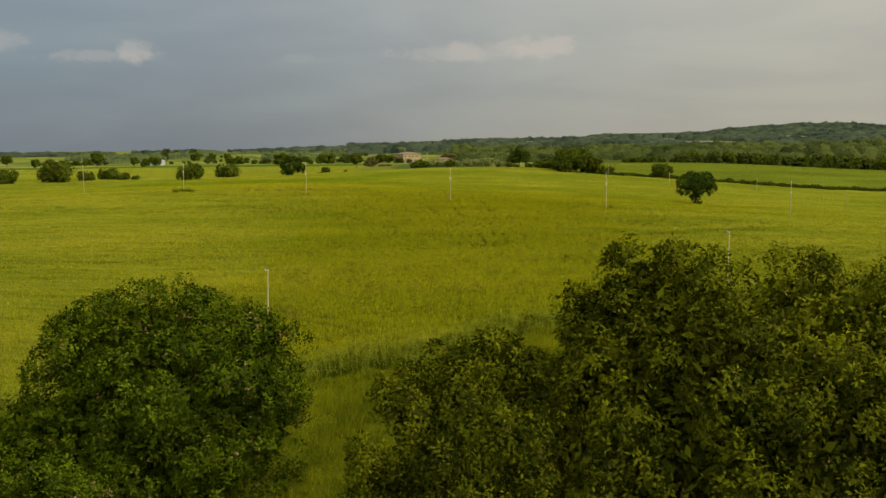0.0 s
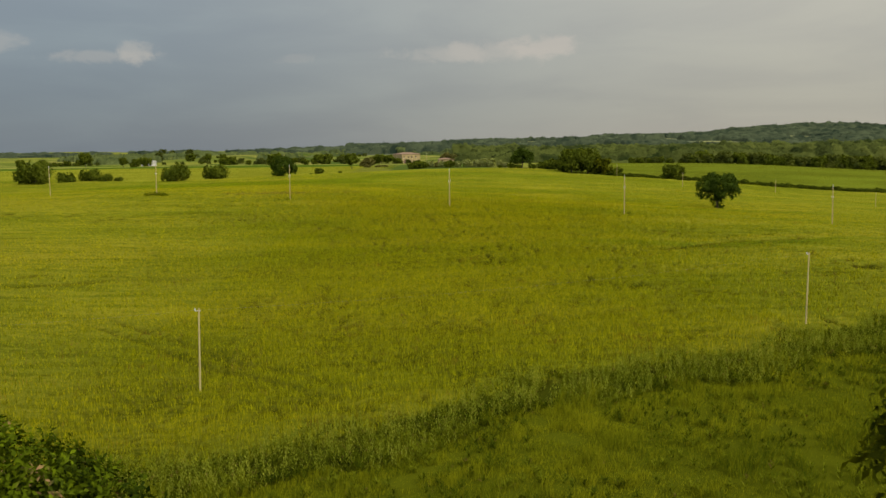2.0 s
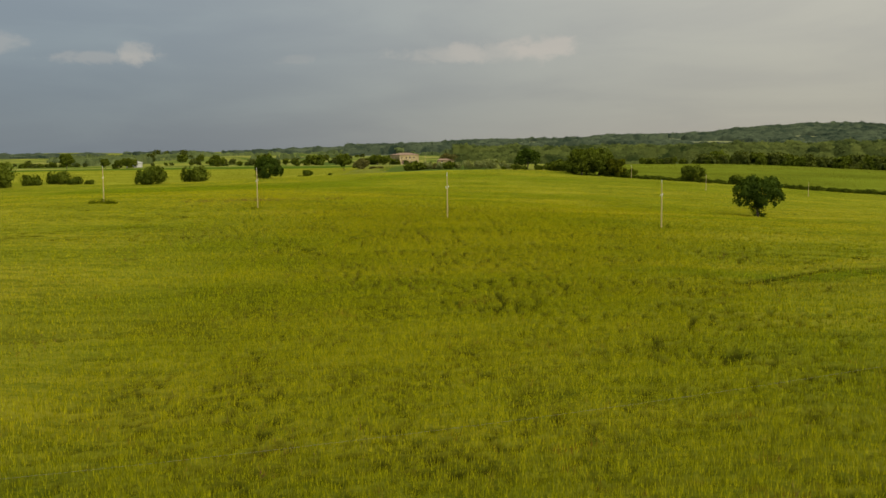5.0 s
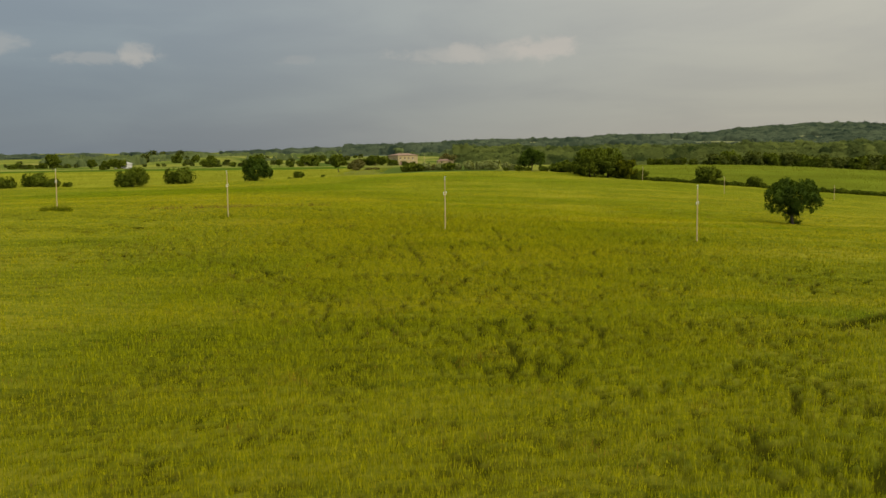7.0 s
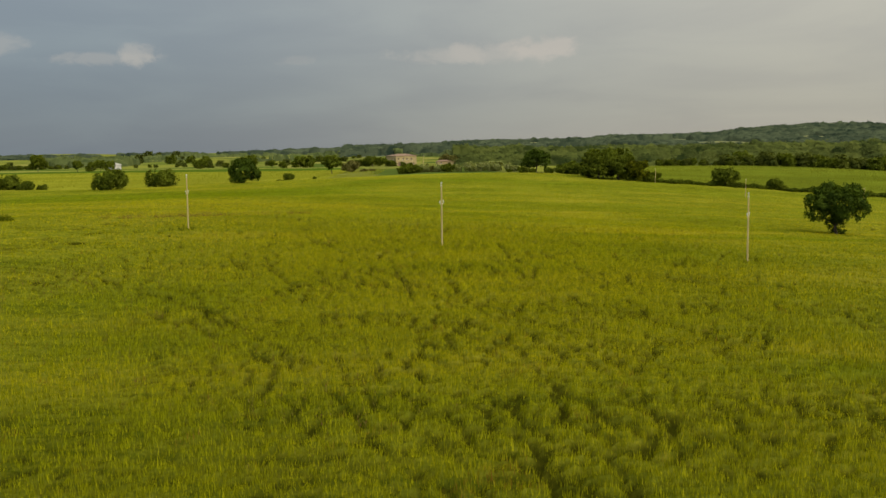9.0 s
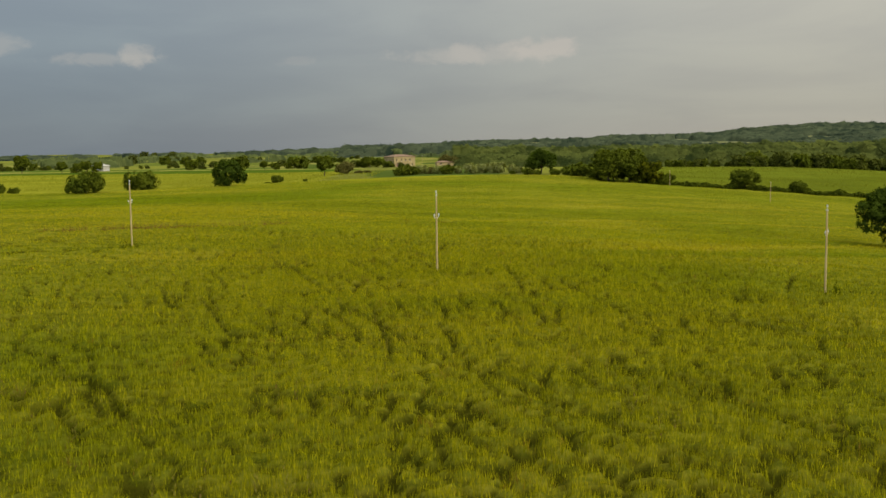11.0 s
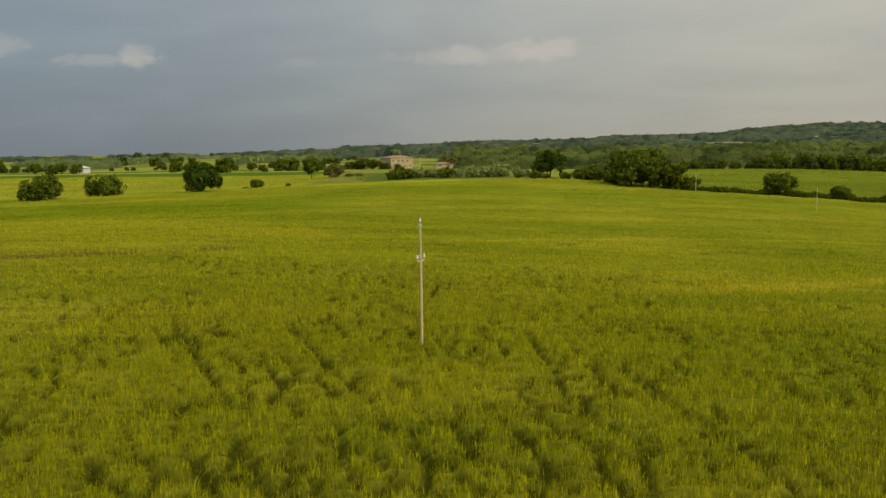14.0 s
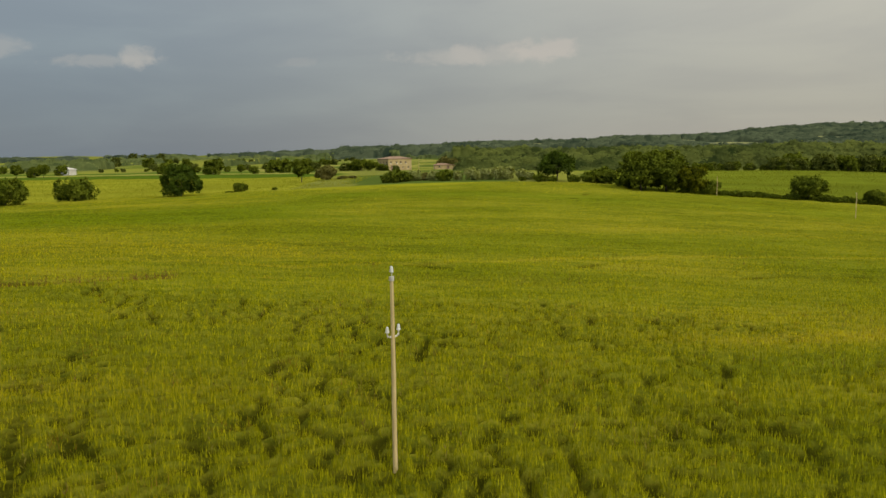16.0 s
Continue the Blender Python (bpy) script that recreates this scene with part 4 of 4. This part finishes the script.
    for x, y, s in ((-27.8, 545, 0.95), (-24.8, 546, 1.45), (-21.7, 548, 1.1), (-7.2, 545, 1.25), (25.8, 533.4, 0.9), (29.8, 531.8, 0.7),
                    (36.7, 528.7, 0.9), (42.4, 525, 1.5), (46.6, 526, 1.8), (51, 510, 1.3), (65.5, 510.2, 1.0), (69.5, 504, 1.1), (19.9, 536.5, 0.5), (74.5, 500.9, 0.9)):
        again(low, x, y, s, 360 * r.random())
    pale = plant("pale_shrub", round_lobes(r, 2.9, 0.1, 3.8, 6), 0.1, 0.8, 300, 7, 0.30, 0.34, PALE, 50, "pale grey-green shrub with cream blossom", "shrub",
                 "blossoming shrubs before the farmhouse", 0.4)
    set_down(pale, 7.9, 547)
    for x, y, s in ((-18, 550, 1.0), (-11.2, 550, 0.9), (2.4, 545, 1.1), (-3, 548, 0.8), (11, 547, 1.1), (14.5, 546, 1.2), (5, 549, 0.9), (20.4, 545, 0.95), (23, 547, 0.7)):
        again(pale, x, y, s, 360 * r.random())
    # trees round the farmhouse and the darker tree line beyond the right-hand field
    for x, y, s, a in ((-74.3, 892, 1.15, 0), (-68.2, 896, 1.0, 90), (-80, 900, 0.9, 200)):
        again(ball, x, y, s, a, 1.0, "green tree beside a farmhouse")
    far_a = plant("tree", round_lobes(r, 6.4, -1.2, 8.6, 8), 0.3, 1.5, 280, 6, 0.72, 0.6, NEARWOODS, 52, "dark green tree in a tree line behind a field",
                  group="tree line behind the field", shell=0.6)
    far_b = plant("tree", round_lobes(r, 5.8, -1.2, 9.6, 8), 0.3, 1.5, 280, 6, 0.72, 0.6, LINETREES, 53, "dark green tree in a tree line behind a field",
                  group="tree line behind the field", shell=0.6)
    set_down(far_a, 166, 698)
    set_down(far_b, 182, 697)
    for k in range(74):
        x = 118 + k * 3.0 + r.normal(0, 1.2)
        big = 0.5 if x < 155 else (0.82 if x < 185 else 1.0)
        again((far_a, far_b)[k % 2], x, 690 + 12 * r.random() - 0.045 * (x - 120), big * (0.7 + 0.45 * r.random()), 360 * r.random(), 0.95)
    for x, y, s, a in ((-113.9, 770, 0.9, 0), (-108.1, 775, 0.9, 90), (-141.5, 740, 1.0, 60), (-118.9, 742, 0.5, 200), (-257.5, 770, 0.75, 10), (-271, 840, 0.8, 0),
                       (-190, 804, 0.8, 10), (-365, 1300, 1.2, 90), (-345, 1310, 1.0, 0), (-320, 1300, 1.0, 200), (-164, 1200, 0.8, 100), (-150, 1204, 0.7, 0)):
        again(far_a, x, y, s, a, 1.0, "rounded green tree among fields")
    for x, y, s, a in ((-593, 1900, 1.5, 0), (-573, 1900, 1.25, 90), (-510, 1800, 1.35, 40), (-440, 1400, 1.2, 0)):
        again(far_b, x, y, s, a, 1.1, "tall dark tree on the skyline")
    for k in range(20):
        y0 = 860 + 1000 * r.random() ** 1.3
        x0, slope = (-0.47 + 0.40 * r.random()) * y0, r.normal(0, 0.35)
        for m in range(3 + int(5 * r.random())):
            x = x0 + m * (7 + 7 * r.random())
            again((far_a, far_b)[(k + m) % 2], x, y0 + slope * (x - x0), 0.35 + 0.5 * r.random() ** 1.5, 360 * r.random(), 0.75 + 0.3 * r.random(), "rounded green tree of a hedgerow between fields")
    for x, s in ((1210, 1.3), (1228, 1.5), (1243, 1.2), (1262, 1.5), (1281, 1.3), (1300, 1.6), (1322, 1.3), (1350, 1.5), (1490, 2.3), (1512, 1.9), (1668, 2.0), (1745, 2.5), (1762, 2.0), (640, 1.5), (760, 1.6),
                 (905, 1.5), (1040, 1.6), (1110, 1.7), (380, 1.4), (470, 1.5)):
        again((far_a, far_b)[int(x) % 2], x, 3880 + 40 * r.random(), s, 360 * r.random(), 1.05, "dark tree standing out of the hilltop woods")


build_field_trees()


# ---- woods: trees past counting on the far land ----
def woodland(name, box, grid, keep, material, label, seed, crown=13.0, low=2.5, tall=8.5, leaf=1.0, gap=0.0, leaves=1):
    """A closed wood: the lumpy top of its crowns, coming down to the ground at the edges, roughened by leaf clumps."""
    rng = np.random.default_rng(seed)
    (b0, b1, y0, y1), (nb, ny) = box, grid
    gb, gy = np.meshgrid(np.linspace(b0, b1, nb), y0 * (y1 / y0) ** (np.arange(ny) / (ny - 1)))
    gx = gb * gy
    lump, tone = crowns(gx, gy / 1.25, crown)
    inside = keep(gx, gy) & (lump >= gap)
    size = (1 + 0.9 * (wander(gx, gy, 60, 74) - 0.5) + 0.6 * (wander(gx, gy, crown * 1.3, 75) - 0.5)) * ramp(gy, y0, y0 + 25)
    gz = land(gx, gy) + np.where(inside, (low + tall * lump + 1.6 * wander(gx, gy, crown * 0.3, 76)) * size - 1.0, -1.5)
    i = (np.arange(ny - 1)[:, None] * nb + np.arange(nb - 1)[None]).ravel()
    faces = np.stack([i, i + 1, i + nb + 1, i + nb], 1)
    faces = faces[inside.ravel()[faces].any(1)]
    used, faces = np.unique(faces, return_inverse=True)
    points = np.stack([gx, gy, gz], -1).reshape(-1, 3)[used]
    me = mesh_object(name, points, faces.reshape(-1, 4), material, True)
    me.attributes.new("tone", "FLOAT", "POINT").data.foreach_set("value", tone.ravel()[used].astype(np.float32))
    wood = tagged(new(name, me), label, "woodland", kind="stuff")
    # leaf clumps standing off the crowns
    tops = inside.ravel()[used] & (lump.ravel()[used] > 0.2)
    at, tone = points[tops].repeat(leaves, 0), tone.ravel()[used][tops].repeat(leaves)
    n = len(at)
    at = at + rng.normal(0, 1, (n, 3)) * (0.8 * leaf, 1.2 * leaf, 0.45 * leaf) - rng.random((n, 1)) * (0, 2.2, 0.22 * tall) + (0, 0, 0.4 * leaf)
    out = rng.normal(0, 0.3, (n, 3)) + (0, -0.5, 0.8)
    out /= np.linalg.norm(out, axis=1, keepdims=True)
    a = np.cross(out, rng.normal(size=(n, 3)))
    a /= np.linalg.norm(a, axis=1, keepdims=True)
    b = np.cross(out, a)
    s = leaf * (0.6 + 0.8 * rng.random((n, 1)))
    verts = np.stack([at + s * a, at + s * (-0.5 * a + 0.87 * b), at + s * (-0.5 * a - 0.87 * b)], 1).reshape(-1, 3)
    me = mesh_object("leaf_clumps", verts, np.arange(3 * n).reshape(-1, 3), material, True)
    me.attributes.new("tone", "FLOAT", "POINT").data.foreach_set("value", np.clip(tone + rng.normal(0, 0.15, n), 0, 1).repeat(3).astype(np.float32))
    soft = 0.5 * out + (0, -0.1, 0.6)
    me.normals_split_custom_set_from_vertices((soft / np.linalg.norm(soft, axis=1, keepdims=True)).repeat(3, 0))
    new("leaf_clumps", me).parent = wood
    return wood


def build_woods():
    from_house = lambda x, y: np.hypot(x + 46, y - 908)
    woodland("hill_woods", (-0.12, 0.56, 1650, 4150), (420, 340), lambda x, y: wander(x, y / 1.5, 110, 33) < 0.69, HILLWOODS,
             "closed canopy of dark green woods on the far hills", 21, 15.0, 1.5, 10.0, 2.0)
    woodland("ridge_woods", (-0.62, -0.115, 1700, 2700), (420, 110),
             lambda x, y: wander(x, y / 1.5, 150, 37) > 0.72 - 0.44 * ramp(y, 2050, 2450), HILLWOODS,
             "wooded low rise and copses on the horizon", 22, 17.0, 0.5, 8.0, 1.3, 0.2)
    woodland("valley_woods", (-0.01, 0.56, 830, 1760), (430, 270), lambda x, y: (wander(x, y / 1.5, 120, 34) > 0.30) & (from_house(x, y) > 70), VALLEY,
             "mixed green woods in the valley below the hills", 23, 9.5, 0.5, 9.0, 1.1, 0.0, 2)
    woodland("farmland_copses", (-0.62, 0.02, 1200, 2300), (700, 190),
             lambda x, y: ((wander(x + 0.65 * y, 0.55 * y, 120, 35) > 0.86) | (np.abs(wander(x, y / 1.5, 170, 36) - 0.5) < 0.010)) & (from_house(x, y) > 90), FARMTREES,
             "copses and hedgerow trees between distant fields", 24, 11.0, 0.0, 7.0, 0.9, 0.35, 2)


build_woods()


# ---- poles ----
def insulator(bm_name, parent, at):
    bm = bmesh.new()
    tube(bm, [(0, 0, 0), (0, 0, 0.05), (0, 0, 0.07), (0, 0, 0.13), (0, 0, 0.15), (0, 0, 0.21), (0, 0, 0.26)],
         [0.085, 0.10, 0.06, 0.085, 0.05, 0.065, 0.03], 12)
    ob = part(bm_name, bm, CERAMIC, parent, "white ceramic bell insulator")
    ob.location = at
    pin = bmesh.new()
    tube(pin, [(0, 0, -0.22), (0, 0, 0.02)], [0.018, 0.018], 6)
    part("pin", pin, IRON, ob)
    return ob


def build_tall_poles():
    root = new("power_pole")
    bm = bmesh.new()
    tube(bm, [(0, 0, -0.6), (0, 0, 2.0), (0.02, 0, 4.5), (0.03, 0, 7.0), (0.03, 0, 8.45)], [0.105, 0.098, 0.09, 0.08, 0.072], 12)
    part("shaft", bm, POLEWOOD, root)
    bm = bmesh.new()
    tube(bm, [(0.03, 0, 8.3), (0.03, 0, 8.48)], [0.105, 0.105], 12)
    part("cap_band", bm, IRON, root)
    insulator("insulator", root, (0.03, 0, 8.66))
    bm = bmesh.new()
    tube(bm, [(-0.20, -0.11, 5.98), (-0.12, -0.08, 5.90), (0.17, 0.08, 5.93), (0.26, 0.13, 6.06)], [0.03, 0.035, 0.035, 0.03], 8)
    part("crossarm", bm, IRON, root)
    insulator("insulator", root, (-0.20, -0.11, 6.1))
    insulator("insulator", root, (0.26, 0.13, 6.18))
    tagged(root, "weathered wooden power pole with white insulators, no cables", "utility pole", "power poles across the crop")
    places = ((-3.2, 246.2, 0.4), (35.5, 236.2, 0), (-43.8, 265.5, 0.3), (-83.9, 284.5, 0.5), (-123.5, 307.9, -0.4), (79.9, 233.1, 0))
    for k, (x, y, lean) in enumerate(places):
        m = pose(x, y, height(x, y) + 0.5, lean, 0.3 * lean, 17 * k)
        if k == 0:
            root.matrix_basis = m
        else:
            copy_thing(root, m)


build_tall_poles()


def build_short_poles(places, wood, girth, label):
    root = new("telephone_pole")
    bm = bmesh.new()
    tube(bm, [(0, 0, -0.5), (0, 0, 2.0), (0, 0, 4.4), (0, 0, 6.55)], [1.05 * girth, 0.95 * girth, 0.85 * girth, 0.75 * girth], 12)
    part("shaft", bm, wood, root)
    bm = bmesh.new()
    tube(bm, [(-0.30, 0, 6.38), (0.05, 0, 6.38), (0.12, 0, 6.38)], [0.03, 0.035, 0.03], 8)
    part("bracket", bm, IRON, root)
    bm = bmesh.new()
    tube(bm, [(-0.28, 0, 6.42), (-0.28, 0, 6.52), (-0.28, 0, 6.56)], [0.05, 0.055, 0.02], 10)
    part("insulator", bm, CERAMIC, root)
    tagged(root, label, "utility pole", "telephone poles along the field edge")
    for k, (x, y, s) in enumerate(places):
        m = pose(x, y, height(x, y) + 0.35, 0.3, 1.5, 8 + 20 * k)
        ob = root if k == 0 else copy_thing(root, m)
        ob.matrix_basis = m @ Matrix.Diagonal((s, s, s, 1))


build_short_poles(((-20.35, 96.65, 1.02), (31.5, 113.3, 1.045), (-72.2, 80.0, 0.95)), PHONEPOLE, 0.07, "slim pale wooden telephone pole standing in the crop")
build_short_poles(((75, 492, 0.85), (95, 440, 0.98), (136, 443, 0.9), (151, 377, 0.88), (-32.3, 880, 1.3)), POLEWOOD, 0.10,
                  "pale wooden telephone pole with a small top bracket")


def build_cables():
    """Thin telephone wire hanging from pole to pole."""
    tops = [(x, y, height(x, y) + 0.35 + 6.42 * s) for x, y, s in ((-72.2, 80.0, 0.95), (-20.35, 96.65, 1.02), (31.5, 113.3, 1.045))]
    for a, b in zip(tops, tops[1:]):
        root = new("telephone_cable")
        bm = bmesh.new()
        us = [k / 24 for k in range(25)]
        tube(bm, [(a[0] + u * (b[0] - a[0]) - 0.2, a[1] + u * (b[1] - a[1]), a[2] + u * (b[2] - a[2]) - 2.4 * u * (1 - u)) for u in us], [0.004] * 25, 5)
        part("wire", bm, CABLE, root)
        tagged(root, "thin slack telephone wire hung between wooden poles", "cable", "telephone wires")


build_cables()


# ---- buildings ----
def box_bm(bm, x0, x1, y0, y1, z0, z1):
    v = [bm.verts.new(p) for p in ((x0, y0, z0), (x1, y0, z0), (x1, y1, z0), (x0, y1, z0), (x0, y0, z1), (x1, y0, z1), (x1, y1, z1), (x0, y1, z1))]
    for f in ((0, 3, 2, 1), (4, 5, 6, 7), (0, 1, 5, 4), (1, 2, 6, 5), (2, 3, 7, 6), (3, 0, 4, 7)):
        bm.faces.new([v[k] for k in f])


def pierced_wall(length, top, holes, thick=0.5):
    """A wall along x from 0 to length with openings (x0, x1, z0, z1) through it, its face at y = 0."""
    bm = bmesh.new()
    xs = sorted({0.0, length, *(h[0] for h in holes), *(h[1] for h in holes)})
    zs = sorted({-1.5, top, *(h[2] for h in holes), *(h[3] for h in holes)})
    for a, b in zip(xs, xs[1:]):
        for c, d in zip(zs, zs[1:]):
            if not any(h[0] <= a and b <= h[1] and h[2] <= c and d <= h[3] for h in holes):
                box_bm(bm, a, b, 0, thick, c, d)
    return bm


def hip_roof(w, d, low, high, over=0.5):
    bm = bmesh.new()
    k = d / 2
    a = [bm.verts.new(p) for p in ((-over, -over, low), (w + over, -over, low), (w + over, d + over, low), (-over, d + over, low))]
    t = [bm.verts.new(p) for p in ((k * 0.9, d / 2, high), (w - k * 0.9, d / 2, high))]
    e = [bm.verts.new((v.co.x, v.co.y, low - 0.22)) for v in a]
    for f in ((a[0], a[1], t[1], t[0]), (a[1], a[2], t[1]), (a[2], a[3], t[0], t[1]), (a[3], a[0], t[0]), (e[3], e[2], e[1], e[0])):
        bm.faces.new(f)
    for k in range(4):
        bm.faces.new((e[k], e[(k + 1) % 4], a[(k + 1) % 4], a[k]))
    return bm


def build_house(name, x, y, turn, w, d, top, ridge, front, side, wall, roof, label):
    root = new(name)
    m = part("front_wall", pierced_wall(w, top, front), wall, root)
    m2 = part("side_wall", pierced_wall(d - 1.0, top, side), wall, root)
    m2.matrix_basis = pose(0, d - 0.5, 0, 0, 0, -90)
    m3 = part("side_wall", pierced_wall(d - 1.0, top, []), wall, root)
    m3.matrix_basis = pose(w, 0.5, 0, 0, 0, 90)
    m4 = part("rear_wall", pierced_wall(w, top, []), wall, root)
    m4.matrix_basis = pose(w, d, 0, 0, 0, 180)
    part("roof", hip_roof(w, d, top + 0.22, ridge), roof, root, "low hipped roof of clay tiles")
    for holes, owner, inner in ((front, m, 0.3), (side, m2, 0.3)):
        for k, (a, b, c, e) in enumerate(holes):
            pane = bmesh.new()
            box_bm(pane, a, b, inner, inner + 0.04, c, e)
            ob = part("window" if c > 0.1 else "door", pane, DARKGLASS if c > 0.1 else SHUTTER, root)
            ob.matrix_basis = owner.matrix_basis.copy()
            if c > 0.1:
                sill = bmesh.new()
                box_bm(sill, a - 0.1, b + 0.1, -0.1, 0.25, c - 0.14, c - 0.002)
                s = part("sill", sill, WHITEWALL, ob)
    root.matrix_basis = pose(x, y, height(x, y) + 0.3, 0, 0, turn)
    return tagged(root, label, "house")


build_house("farmhouse", -55.6, 901, 40, 21.0, 14.0, 7.9, 9.8,
            [(1.8, 3.0, 4.6, 6.2), (6.8, 8.0, 4.6, 6.2), (10.6, 11.8, 4.6, 6.2), (15.2, 16.4, 4.6, 6.2), (2.2, 5.2, 0.0, 3.0), (8.0, 9.4, 0.9, 2.6), (12.6, 13.8, 1.0, 2.4), (17.4, 18.6, 1.0, 2.4)],
            [(2.4, 3.4, 4.6, 6.0), (6.6, 7.6, 4.6, 6.0), (2.4, 3.6, 0.9, 2.2), (6.4, 7.6, 0.9, 2.2), (10.2, 11.2, 4.6, 6.0)], PLASTER, TILE,
            "two-storey stone farmhouse with a low tiled roof")
build_house("outbuilding", -22.3, 915.2, 10, 16, 6, 2.8, 4.2, [(3, 4.2, 1, 2.2), (9, 11, 0.0, 2.3)], [], PLASTER, TILE,
            "low tiled outbuilding half hidden by trees")
build_house("white_house", -285, 866, -20, 11, 7, 3.6, 5.2, [(2.5, 3.6, 1, 2.3), (8, 9.2, 1, 2.3)], [(3, 4, 1, 2.3)], PALEWALL, PALEWALL,
            "small pale single-storey building among trees")
